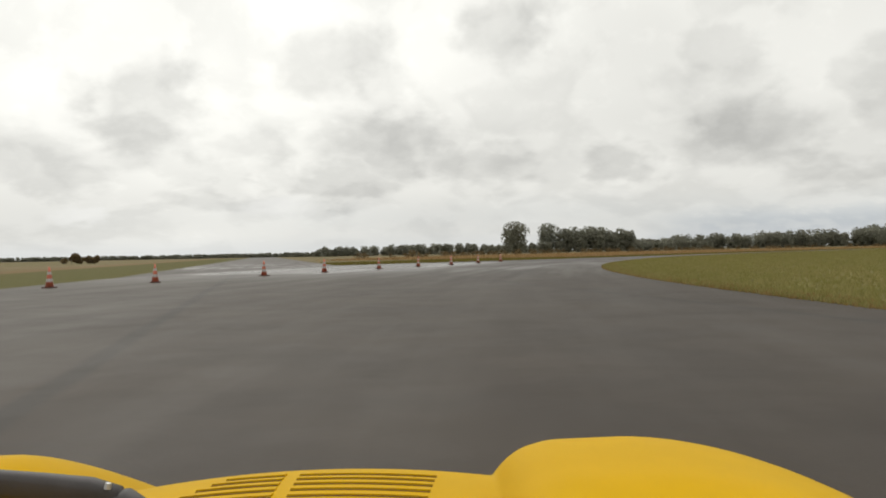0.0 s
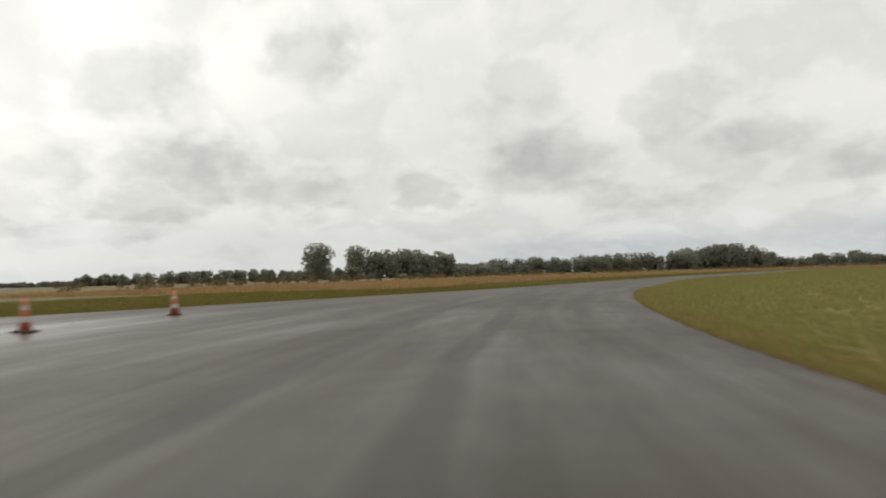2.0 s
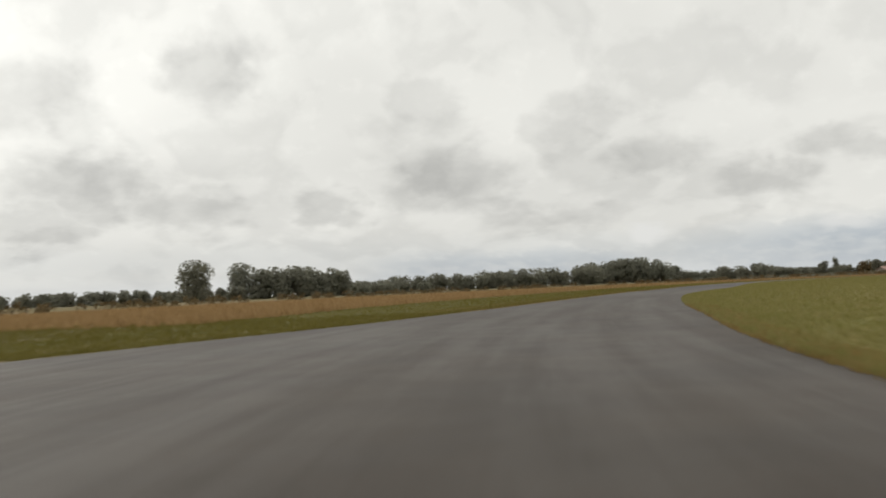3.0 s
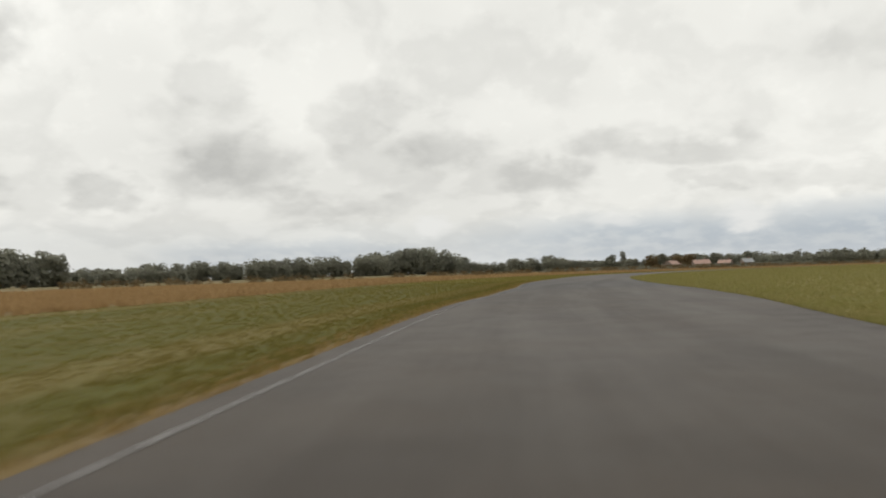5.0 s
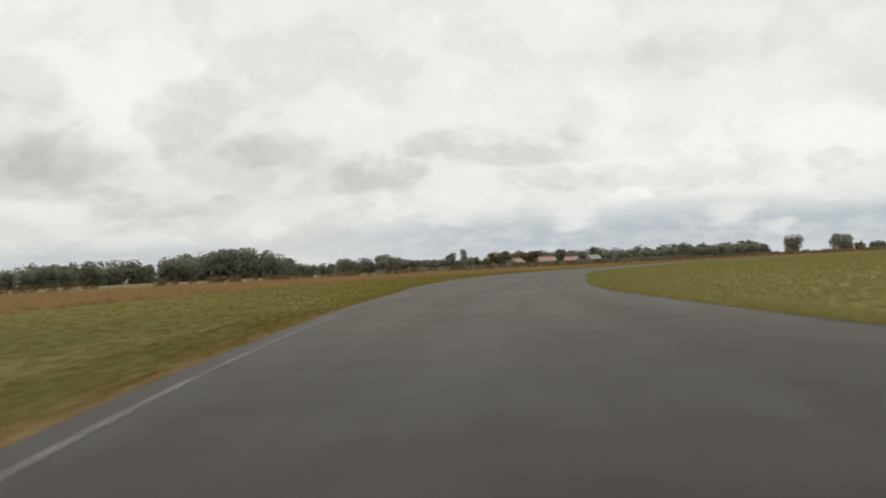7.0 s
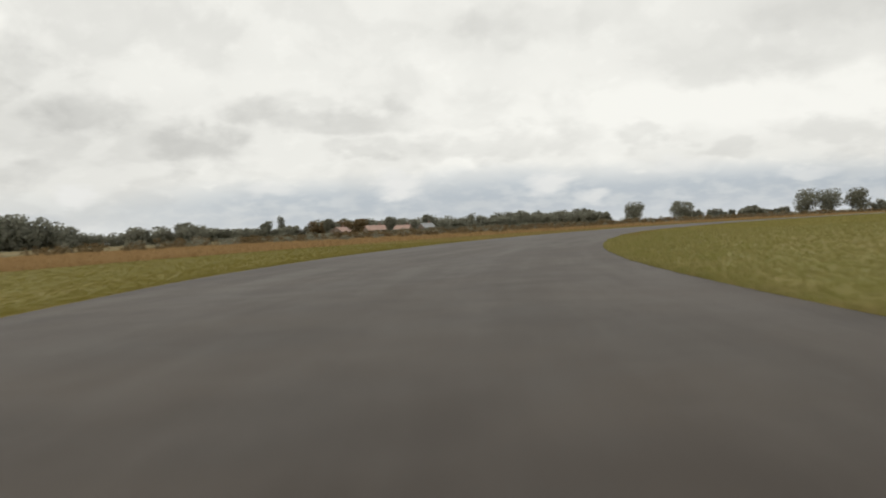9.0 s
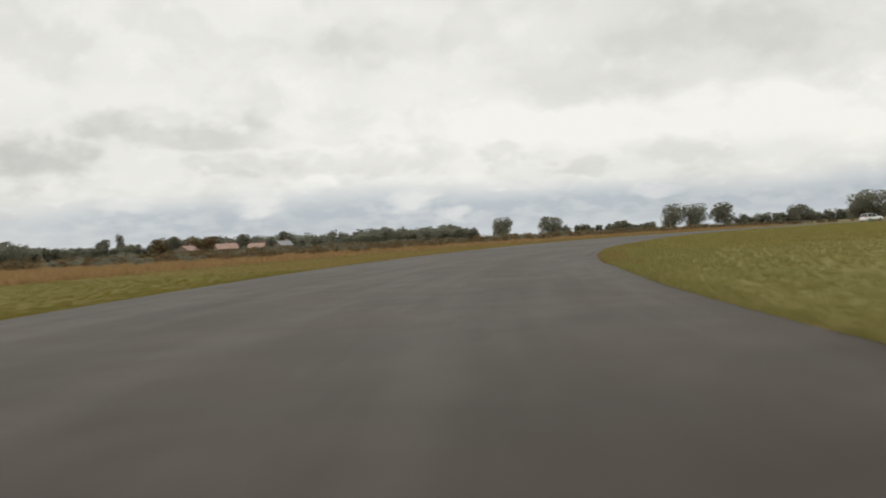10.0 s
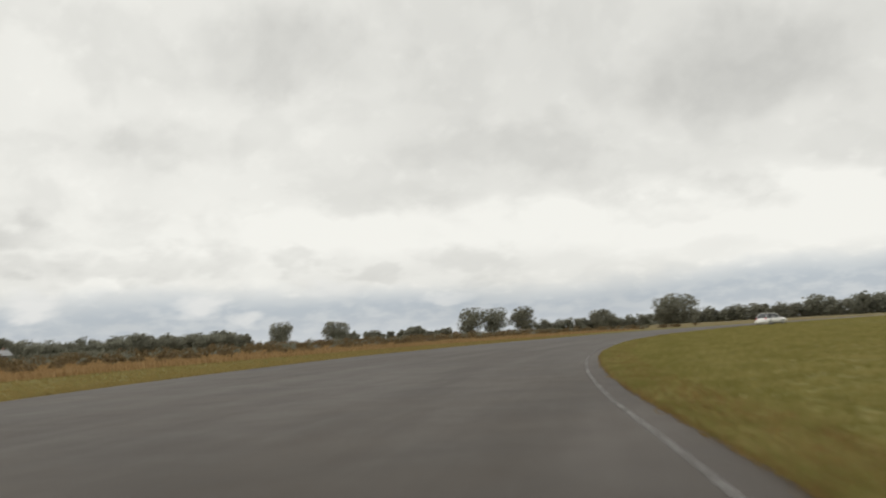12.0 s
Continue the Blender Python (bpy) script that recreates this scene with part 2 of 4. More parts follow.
    tone = mixed(t, pale, tone, rgb(0.068, 0.062, 0.055))
    tone = mixed(t, band(t, along, 214.0, 8.0, 12.0), tone, rgb(0.016, 0.0122, 0.0098))   # darkened stretch: the dimming of the wet windscreen, put into the asphalt colour
    tone = mixed(t, maths(t, "MULTIPLY", seam, 0.55), tone, rgb(0.014, 0.013, 0.012))
    tone = mixed(t, maths(t, "MULTIPLY", tracks, 0.55), tone, rgb(0.016, 0.0145, 0.0135))
    wire(t, tone, sh.inputs["Base Color"])
    damp = noisy(t, p, 0.9, 5.0, 0.62, 0.4)   # drier and wetter patches a metre or two across
    rough = maths(t, "ADD", maths(t, "SUBTRACT", 0.54, maths(t, "MULTIPLY", film, 0.36)), smooth(t, damp, 0.34, 0.68, -0.012, 0.024))
    rough = maths(t, "ADD", rough, smooth(t, along, 28.0, 46.0, 0.09, 0.0))   # the drier first stretch
    rough = maths(t, "ADD", rough, maths(t, "MULTIPLY", smooth(t, streak, 0.36, 0.64, 0.034, -0.040), maths(t, "MULTIPLY", smooth(t, along, 90.0, 150.0, 1.0, 0.45), smooth(t, along, 20.0, 48.0, 0.35, 1.0))))   # wheel-worn streaks
    wire(t, rough, sh.inputs["Roughness"])
    sh.inputs["IOR"].default_value = 1.228
    sh.inputs["Specular Tint"].default_value = rgb(1.0, 0.885, 0.790)
    grit = maths(t, "MULTIPLY", grain, maths(t, "SUBTRACT", 1.0, film))
    bumped(t, sh, maths(t, "ADD", grit, maths(t, "MULTIPLY", noisy(t, p, 6.0, 3.0), 0.6)), 0.25, 0.01)
    return m


def turf(name, stops, patchy=0.2, yellowing=0.0):
    """Mown grass on damp soil; stops: distance from the road's edge in metres and colour."""
    m, t, sh, _ = material(name)
    along, away = uv(t)
    p = here(t)
    lay = node(t, "ShaderNodeCombineXYZ")   # mown along the road
    wire(t, maths(t, "MULTIPLY", along, 0.16), lay.inputs[0])
    wire(t, away, lay.inputs[1])
    lay = lay.outputs[0]
    wobble = maths(t, "MULTIPLY", maths(t, "SUBTRACT", noisy(t, lay, 0.45, 4.0, 0.6), 0.5), 1.8)
    fine = maths(t, "MULTIPLY", maths(t, "SUBTRACT", noisy(t, p, 2.2, 4.0, 0.65), 0.5), 0.55)
    close = smooth(t, away, 0.0, 3.0, 0.55, 1.0)
    at = maths(t, "ADD", away, maths(t, "MULTIPLY", maths(t, "ADD", wobble, fine), close))
    tone = stops[0][1]
    for (d0, _), (d1, colour) in zip(stops, stops[1:]):
        tone = mixed(t, smooth(t, at, d0, d1), tone, colour)
    tone = mixed(t, smooth(t, along, 225.0, 262.0, 0.0, yellowing), tone, rgb(0.165, 0.140, 0.036))   # yellower sward further round
    clumps = noisy(t, p, 0.8, 5.0, 0.62, 0.5)
    tone = mixed(t, smooth(t, clumps, 0.46, 0.66, 0.0, patchy), tone, rgb(0.135, 0.088, 0.036))
    tone = mixed(t, smooth(t, clumps, 0.32, 0.46, patchy, 0.0), tone, rgb(0.070, 0.078, 0.014))
    tufts = noisy(t, p, 5.0, 5.0, 0.7)
    tone = mixed(t, smooth(t, tufts, 0.35, 0.72, 0.0, 0.24), tone, rgb(0.066, 0.060, 0.014))
    straw = noisy(t, lay, 1.3, 5.0, 0.65)
    tone = mixed(t, smooth(t, straw, 0.44, 0.82, 0.0, 0.10), tone, rgb(0.21, 0.165, 0.066))
    wire(t, tone, sh.inputs["Base Color"])
    sh.inputs["Roughness"].default_value = 0.85
    sh.inputs["Specular IOR Level"].default_value = 0.08
    bumped(t, sh, maths(t, "ADD", tufts, noisy(t, p, 22.0, 3.0, 0.7)), 0.35, 0.03)
    return m


def far_field():
    m, t, sh, _ = material("far_field")
    p = here(t)
    big = noisy(t, p, 0.012, 4.0, 0.5)
    mid = noisy(t, p, 0.12, 5.0, 0.65)
    tone = mixed(t, smooth(t, big, 0.42, 0.58), rgb(0.142, 0.106, 0.046), rgb(0.112, 0.097, 0.034))
    tone = mixed(t, smooth(t, mid, 0.40, 0.70, 0.0, 0.6), tone, rgb(0.165, 0.104, 0.050))
    tone = mixed(t, smooth(t, noisy(t, p, 2.5, 4.0, 0.7), 0.40, 0.72, 0.0, 0.4), tone, rgb(0.06, 0.062, 0.022))
    wire(t, tone, sh.inputs["Base Color"])
    sh.inputs["Roughness"].default_value = 0.9
    sh.inputs["Specular IOR Level"].default_value = 0.2
    bumped(t, sh, noisy(t, p, 3.0, 5.0, 0.7), 0.8, 0.15)
    return m


def leafy(name, dark, light, rough=0.65, lit=0.35, clumped=0.3):
    """Leaves and blades, each one a little different."""
    m, t, sh, out = material(name)
    per = node(t, "ShaderNodeNewGeometry").outputs["Random Per Island"]
    thing = node(t, "ShaderNodeObjectInfo").outputs["Random"]
    tone = mixed(t, per, dark, light)
    tone = mixed(t, maths(t, "MULTIPLY", thing, 0.25), tone, rgb(0.10, 0.075, 0.03))
    tone = mixed(t, smooth(t, noisy(t, here(t), 0.7, 4.0), 0.4, 0.65, 0.0, clumped), tone, dark)
    wire(t, tone, sh.inputs["Base Color"])
    sh.inputs["Roughness"].default_value = rough
    sh.inputs["Specular IOR Level"].default_value = 0.12
    through_light = node(t, "ShaderNodeBsdfTranslucent")
    wire(t, tone, through_light.inputs["Color"])
    both = node(t, "ShaderNodeMixShader")
    both.inputs[0].default_value = lit
    wire(t, sh.outputs[0], both.inputs[1])
    wire(t, through_light.outputs[0], both.inputs[2])
    wire(t, both.outputs[0], out.inputs["Surface"])
    return m


def plain(name, colour, rough, vary=0.25, scale=8.0, metal=0.0, coat=0.0, bump=0.1):
    """A worn solid surface: colour that shifts at two scales, with fine relief."""
    m, t, sh, _ = material(name)
    p = here(t)
    low = tuple(c * (1 - vary) for c in colour[:3]) + (1.0,)
    tone = mixed(t, smooth(t, noisy(t, p, scale, 5.0, 0.6), 0.35, 0.7), colour, low)
    tone = mixed(t, smooth(t, noisy(t, p, scale * 9, 3.0, 0.6), 0.5, 0.8, 0.0, 0.4), tone, low)
    wire(t, tone, sh.inputs["Base Color"])
    sh.inputs["Roughness"].default_value = rough
    sh.inputs["Metallic"].default_value = metal
    sh.inputs["Coat Weight"].default_value = coat
    sh.inputs["Coat Roughness"].default_value = 0.08
    if bump:
        bumped(t, sh, noisy(t, p, scale * 12, 3.0), bump, 0.003)
    return m


GREEN, SAGE = rgb(0.070, 0.066, 0.012), rgb(0.092, 0.078, 0.018)
STRAW, SOIL = rgb(0.138, 0.098, 0.043), rgb(0.118, 0.076, 0.044)
PALE = rgb(0.116, 0.094, 0.029)
OLIVE, WARM = rgb(0.158, 0.145, 0.048), rgb(0.182, 0.155, 0.056)   # yellower grass inside the bend, brightened in colour for the wet-glass haze
ASPHALT = wet_asphalt()
TURF_OUT = turf("mown_turf_outside", ((0.0, SOIL), (0.3, STRAW), (0.7, GREEN), (1.4, GREEN), (2.1, PALE), (2.7, PALE), (3.8, GREEN), (7.0, GREEN), (8.5, SAGE), (10.0, GREEN), (12.2, GREEN), (13.2, PALE), (15.0, PALE)), yellowing=0.55)
TURF_IN = turf("turf_inside", ((0.0, rgb(0.160, 0.100, 0.036)), (0.5, WARM), (2.0, OLIVE), (7.0, WARM), (16.0, OLIVE), (40.0, WARM), (90.0, OLIVE)), patchy=0.34)
TURF_RUNWAY = turf("turf_by_runway", ((0.0, SAGE), (0.6, GREEN), (10.0, GREEN), (14.0, rgb(0.15, 0.095, 0.044))))
FIELD = far_field()
BLADES = leafy("grass_blades", rgb(0.134, 0.120, 0.024), rgb(0.190, 0.160, 0.040))
# infield blades also carry some of the wet-glass haze as paler colour
IN_BLADES = leafy("infield_blades", rgb(0.205, 0.196, 0.058), rgb(0.360, 0.312, 0.130), clumped=0.7)
DRY_BLADES = leafy("dry_heath_blades", rgb(0.262, 0.163, 0.072), rgb(0.430, 0.284, 0.138))
# greyed and paled past real foliage: distance haze put into the leaf colour
LEAVES = leafy("haze_paled_leaves", rgb(0.190, 0.192, 0.152), rgb(0.262, 0.262, 0.206), lit=0.60)
AUTUMN = leafy("russet_leaves", rgb(0.105, 0.078, 0.040), rgb(0.185, 0.128, 0.066), lit=0.4)
YELLOW_BLADES = leafy("yellow_green_blades", rgb(0.175, 0.155, 0.034), rgb(0.255, 0.215, 0.058))
PALE_BLADES = leafy("pale_mown_blades", rgb(0.165, 0.135, 0.040), rgb(0.245, 0.195, 0.068))
TAN_BLADES = leafy("tan_verge_blades", rgb(0.205, 0.160, 0.054), rgb(0.345, 0.262, 0.106))
OCHRE_BLADES = leafy("ochre_edge_blades", rgb(0.200, 0.134, 0.048), rgb(0.325, 0.228, 0.088))
MUSTARD = leafy("mustard_infield_blades", rgb(0.185, 0.168, 0.048), rgb(0.365, 0.314, 0.126), lit=0.45, clumped=0.8)
BARK = plain("bark", rgb(0.085, 0.070, 0.055), 0.9, 0.4, 3.0, bump=0.6)


def worn_paint():
    m, t, sh, _ = material("worn_line_paint")
    p = here(t)
    wear = maths(t, "MULTIPLY", smooth(t, noisy(t, p, 1.4, 5.0, 0.65), 0.35, 0.62, 0.40, 0.85), smooth(t, noisy(t, p, 14.0, 4.0, 0.7), 0.3, 0.6, 0.55, 1.0))
    along, across = uv(t)
    wear = maths(t, "MULTIPLY", wear, band(t, across, 0.5, 0.14, 0.36))
    wear = maths(t, "MULTIPLY", wear, maths(t, "ADD", smooth(t, along, 240.0, 250.0, 1.0, 0.0), smooth(t, along, 340.0, 362.0)))
    wire(t, mixed(t, noisy(t, p, 9.0, 4.0), rgb(0.140, 0.130, 0.122), rgb(0.092, 0.086, 0.080)), sh.inputs["Base Color"])
    wire(t, wear, sh.inputs["Alpha"])
    sh.inputs["Roughness"].default_value = 0.6
    return m


LINE = worn_paint()

# ---------------------------------------------------------------- the line of the road
# Heading along the driven line, and distance along it and offset of both asphalt edges (right positive).
BEND = (10.529, 22.9235, -25.5982, -40.0209, 11.5312, -22.3073, -39.5024)   # heading in degrees, a polynomial over the ride
LEFT = ((-160, -10.5), (0, -10.6), (15, -14.4), (30, -18.2), (45, -21.8), (60, -24.4), (74, -24.0), (82, -20.5), (92, -15.2), (105, -10.3),
        (120, -6.0), (135, -3.8), (150, -2.8), (165, -2.40), (177, -2.32), (184, -2.28), (191, -1.80), (199, -1.92), (206, -1.84), (225, -3.15), (255, -4.2), (285, -6.5), (300, -7.8),
        (330, -8.7), (355, -10.3), (375, -12.3), (395, -14.5), (420, -16.5), (600, -17.0))
RIGHT = ((-160, 7.5), (0, 7.3), (15, 5.8), (30, 4.5), (45, 3.5), (60, 2.95), (75, 3.1), (105, 3.45), (120, 4.4), (150, 4.7),
         (165, 5.4), (182, 7.0), (195, 7.2), (225, 5.5), (250, 4.0), (270, 4.4), (285, 3.9), (300, 3.5), (330, 3.0), (350, 1.98), (360, 1.5), (370, 1.45),
         (376, 1.32), (380, 0.95), (384, 0.68), (390, 0.28), (402, -0.4), (425, -1.0), (600, -1.0))
HEATH = ((-160, 20), (60, 12), (100, 6), (150, 14), (200, 16), (300, 17), (400, 12), (600, 12))   # width of the mown strip outside the bend
STEP = 1.0
LINE_S = np.arange(-160.0, 600.0, STEP)


def eased(table, s):
    """Smoothed value of a table at s (array or number)."""
    xs, ys = np.array(table).T
    fine = np.interp(LINE_S, xs, ys)
    kernel = np.hanning(13)
    fine = np.convolve(np.pad(fine, 6, mode="edge"), kernel / kernel.sum(), mode="valid")
    return np.interp(s, LINE_S, fine)


LINE_A = np.polyval(BEND, (np.clip((LINE_S - 0.31) / 30.783, 0, 12) - 6) / 6) - 0.195 * np.maximum(LINE_S - 369.4, 0)
LINE_A = np.radians(LINE_A)
LINE_X = np.cumsum(-np.sin(LINE_A)) * STEP + 0.5 * STEP * np.sin(LINE_A)
LINE_Y = np.cumsum(np.cos(LINE_A)) * STEP - 0.5 * STEP * np.cos(LINE_A)
LINE_X -= np.interp(0, LINE_S, LINE_X)
LINE_Y -= np.interp(0, LINE_S, LINE_Y)


def spot(s, off):
    """Ground place at s metres along the driven line and off metres to its right."""
    a = np.interp(s, LINE_S, LINE_A)
    return np.interp(s, LINE_S, LINE_X) + np.cos(a) * off, np.interp(s, LINE_S, LINE_Y) + np.sin(a) * off


# ---------------------------------------------------------------- mesh helpers


def mesh_of(name, verts, faces, *materials, uvs=None, smooth_faces=False, slots=None):
    data = bpy.data.meshes.new(name)
    data.from_pydata([tuple(v) for v in verts], [], [tuple(f) for f in faces])
    for m in materials:
        data.materials.append(m)
    if uvs is not None:
        layer = data.uv_layers.new(name="UVMap")
        loops = np.empty(len(data.loops), dtype=np.int32)
        data.loops.foreach_get("vertex_index", loops)
        layer.data.foreach_set("uv", np.asarray(uvs, dtype=np.float32)[loops].ravel())
    if slots is not None:
        data.polygons.foreach_set("material_index", np.asarray(slots, dtype=np.int32))
    if smooth_faces:
        data.polygons.foreach_set("use_smooth", np.ones(len(data.polygons), dtype=bool))
    data.update()
    return data


def part(name, bm, mat, parent, label="", at=None):
    """A bmesh as one mesh object under a thing or a part."""
    data = bpy.data.meshes.new(name)
    bm.to_mesh(data)
    bm.free()
    data.materials.append(mat)
    ob = new(name, data)
    ob.parent = parent
    if at is not None:
        ob.matrix_basis = at
    if label:
        tagged(ob, label)
    return ob


def box(bm, size, at=(0, 0, 0), bevel=0.0, turn=None):
    m = Matrix.Translation(at) @ (turn or Matrix.Identity(4)) @ Matrix.Diagonal((*size, 1))
    made = bmesh.ops.create_cube(bm, size=1.0, matrix=m)
    if bevel:
        edges = list({e for v in made["verts"] for e in v.link_edges})
        bmesh.ops.bevel(bm, geom=edges, offset=bevel, segments=2, affect="EDGES")
    return bm


def tube(bm, r0, r1, length, at, seg=16, caps=True):
    bmesh.ops.create_cone(bm, cap_ends=caps, segments=seg, radius1=r0, radius2=r1, depth=length, matrix=at)
    return bm


def smoothed(ob):
    ob.data.polygons.foreach_set("use_smooth", np.ones(len(ob.data.polygons), dtype=bool))
    return ob


def strip(name, s0, s1, step, columns, z, mat, skirt=0.0):
    """A sheet along the road. columns(s) gives the offsets across; UV is (s, distance from first column or offset)."""
    ss = np.arange(s0, s1 + 0.01, step)
    offs, vs = columns(ss)
    n = offs.shape[1]
    x, y = spot(ss[:, None].repeat(n, 1), offs)
    zz = np.full_like(x, z)
    if skirt:
        zz[:, 0] -= skirt
        zz[:, -1] -= skirt
    verts = np.stack([x, y, zz], -1).reshape(-1, 3)
    uvs = np.stack([ss[:, None].repeat(n, 1), vs], -1).reshape(-1, 2)
    i = (np.arange(len(ss) - 1)[:, None] * n + np.arange(n - 1)[None]).ravel()
    faces = np.stack([i, i + 1, i + n + 1, i + n], 1)
    return new(name, mesh_of(name, verts, faces, mat, uvs=uvs, smooth_faces=not skirt))


# ---------------------------------------------------------------- ground, road, verges
ring_r = np.concatenate([[0.0], np.geomspace(40, 4200, 26)])
ring_a = np.linspace(0, 2 * math.pi, 96, endpoint=False)
gv = [(120.0, 200.0, -0.06)] + [(120 + r * math.cos(a), 200 + r * math.sin(a), -0.06) for r in ring_r[1:] for a in ring_a]
gf = [(0, 1 + k, 1 + (k + 1) % 96) for k in range(96)]
gf += [(1 + j * 96 + k, 1 + (j + 1) * 96 + k, 1 + (j + 1) * 96 + (k + 1) % 96, 1 + j * 96 + (k + 1) % 96) for j in range(25) for k in range(96)]
tagged(new("ground", mesh_of("ground", gv, gf, FIELD)), "flat brown and green airfield grassland reaching the horizon", "ground", kind="structure")


def road_columns(ss):
    left, right = eased(LEFT, ss), eased(RIGHT, ss)
    f = np.linspace(0, 1, 17)
    offs = left[:, None] + (right - left)[:, None] * f[None]
    edge = np.concatenate([offs[:, :1] - 0.03, offs, offs[:, -1:] + 0.03], 1)
    return edge, edge


tagged(strip("road", -150, 590, 2.0, road_columns, 0.0, ASPHALT, skirt=0.07), "wet dark grey asphalt circuit with water film and tyre tracks", "road", kind="structure")


def out_columns(ss):
    left, wide = eased(LEFT, ss), eased(HEATH, ss)
    f = np.array([0, 0.03, 0.1, 0.25, 0.5, 0.75, 1.0])
    away = f[None] * wide[:, None]
    return left[:, None] - away + 0.02, away


def in_columns(ss):
    right = eased(RIGHT, ss)
    away = np.array([0, 0.4, 1, 2, 4, 8, 16, 30, 60, 125])[None].repeat(len(ss), 0)
    return right[:, None] + away - 0.02, away


tagged(strip("verge_outside", -150, 590, 2.0, out_columns, -0.02, TURF_OUT), "striped green and straw mown grass verge with bare soil edge", "grass verge", kind="structure")
tagged(strip("verge_inside", -150, 590, 2.0, in_columns, -0.02, TURF_IN), "rough green grass infield beside the asphalt", "grass", kind="structure")


# the old runway that the circuit leaves: straight on between its own verges
RUNWAY_AT, RUNWAY_TURN, RUNWAY_HALF = (-5.9, 28.7), radians(10.3), 7.0


def off_runway(x, y):
    """Metres to the right of the old runway's middle line, and metres along it."""
    dx, dy = x - RUNWAY_AT[0], y - RUNWAY_AT[1]
    c, n = math.cos(RUNWAY_TURN), math.sin(RUNWAY_TURN)
    return dx * c + dy * n, dy * c - dx * n


def straight_strip(name, start, end, offs, z, mat):
    """Strip along the old runway; offs are metres to the right of its middle line."""
    c, n = math.cos(RUNWAY_TURN), math.sin(RUNWAY_TURN)
    rows = np.arange(start, end + 0.1, 10.0)
    verts = [(RUNWAY_AT[0] + o * c - d * n, RUNWAY_AT[1] + o * n + d * c, z) for d in rows for o in offs]
    k = len(offs)
    faces = [(i * k + j, i * k + j + 1, (i + 1) * k + j + 1, (i + 1) * k + j) for i in range(len(rows) - 1) for j in range(k - 1)]
    uvs = [(d, abs(o) - RUNWAY_HALF) for d in rows for o in offs]
    return new(name, mesh_of(name, verts, faces, mat, uvs=uvs))


tagged(straight_strip("runway", 12, 620, (-7, -3.5, 0, 3.5, 7), -0.008, ASPHALT), "old straight wet asphalt runway running off across the airfield", "runway", kind="structure")
tagged(straight_strip("verge_runway", 0, 400, (-24, -20, -14, -10, -8, -7), -0.013, TURF_RUNWAY), "green grass verge along the old runway", "grass verge", kind="structure")


def line_columns(table, inset, width):
    def columns(ss):
        e = eased(table, ss)[:, None] + np.array([[inset - width / 2, inset + width / 2]])
        return e, np.array([[0.0, 1.0]]).repeat(len(ss), 0)
    return columns


tagged(strip("edge_line_outside", 128, 240, 1.0, line_columns(LEFT, 0.36, 0.15), 0.004, LINE), "worn pale edge line on wet asphalt", "line", kind="structure")
tagged(strip("edge_line_inside", 338, 440, 1.0, line_columns(RIGHT, -0.44, 0.13), 0.004, LINE), "worn pale edge line inside the bend", "line", kind="structure")

# ---------------------------------------------------------------- grass


def blades(name, s0, s1, table, side, near, far, count, low, high, mat, label, seed, width=0.02, fan=3, thin=1.0):
    """Tufts of upright blades beside an edge of the road, side -1 outside and 1 inside the bend."""
    rng = np.random.default_rng(seed)
    s = rng.uniform(s0, s1, count)
    away = near + (far - near) * rng.random(count) ** thin
    if side < 0 and name == "heath_grass":
        away = away + eased(HEATH, s)
    x, y = spot(s, eased(table, s) + side * away)
    right, along = off_runway(x, y)
    clear = (along < 0) | (right > RUNWAY_HALF + 0.2) | (right < -24.5)
    x, y = x[clear], y[clear]
    count = len(x)
    patch = 0.8 + 0.2 * np.sin(x * 0.9 + 1.3 * np.sin(y * 0.5)) * np.sin(y * 0.8)
    size = rng.uniform(low, high, count) * patch
    verts, faces = [], []
    n = count * fan
    bx, by, hh = np.repeat(x, fan) + rng.normal(0, width * 2, n), np.repeat(y, fan) + rng.normal(0, width * 2, n), np.repeat(size, fan) * rng.uniform(0.6, 1.1, n)
    a, lean = rng.uniform(0, 2 * math.pi, n), rng.uniform(0.1, 0.6, n)
    wx, wy = np.cos(a) * width, np.sin(a) * width
    b = rng.uniform(0, 2 * math.pi, n)
    v = np.empty((n, 3, 3), dtype=np.float32)
    v[:, 0] = np.stack([bx - wx, by - wy, np.full(n, -0.03)], 1)
    v[:, 1] = np.stack([bx + wx, by + wy, np.full(n, -0.03)], 1)
    v[:, 2] = np.stack([bx + np.cos(b) * lean * hh, by + np.sin(b) * lean * hh, hh], 1)
    data = bpy.data.meshes.new(name)
    data.vertices.add(n * 3)
    data.vertices.foreach_set("co", v.ravel())
    data.loops.add(n * 3)
    data.loops.foreach_set("vertex_index", np.arange(n * 3, dtype=np.int32))
    data.polygons.add(n)
    data.polygons.foreach_set("loop_start", np.arange(0, n * 3, 3, dtype=np.int32))
    data.update(calc_edges=True)
    data.materials.append(mat)
    return tagged(new(name, data), label, "grass", kind="stuff")


blades("verge_grass", 66, 130, LEFT, -1, 0.1, 26.0, 30000, 0.05, 0.16, BLADES, "rough green blades on the grass tip beside the old runway", 7, thin=1.4)
for near, far, count, swathe, text, seed in (
        (0.2, 1.7, 15000, BLADES, "short green blades along the soil edge", 1), (1.6, 3.0, 11000, PALE_BLADES, "pale straw swathe left by the mower", 31),
        (2.9, 12.6, 26000, BLADES, "short green blades on the mown verge", 32), (12.4, 15.5, 6000, PALE_BLADES, "pale straw line where the mowing ends", 33)):
    blades("verge_grass", 130, 240, LEFT, -1, near, far, int(count * 0.55), 0.02, 0.060, swathe, text, seed, thin=1.2)
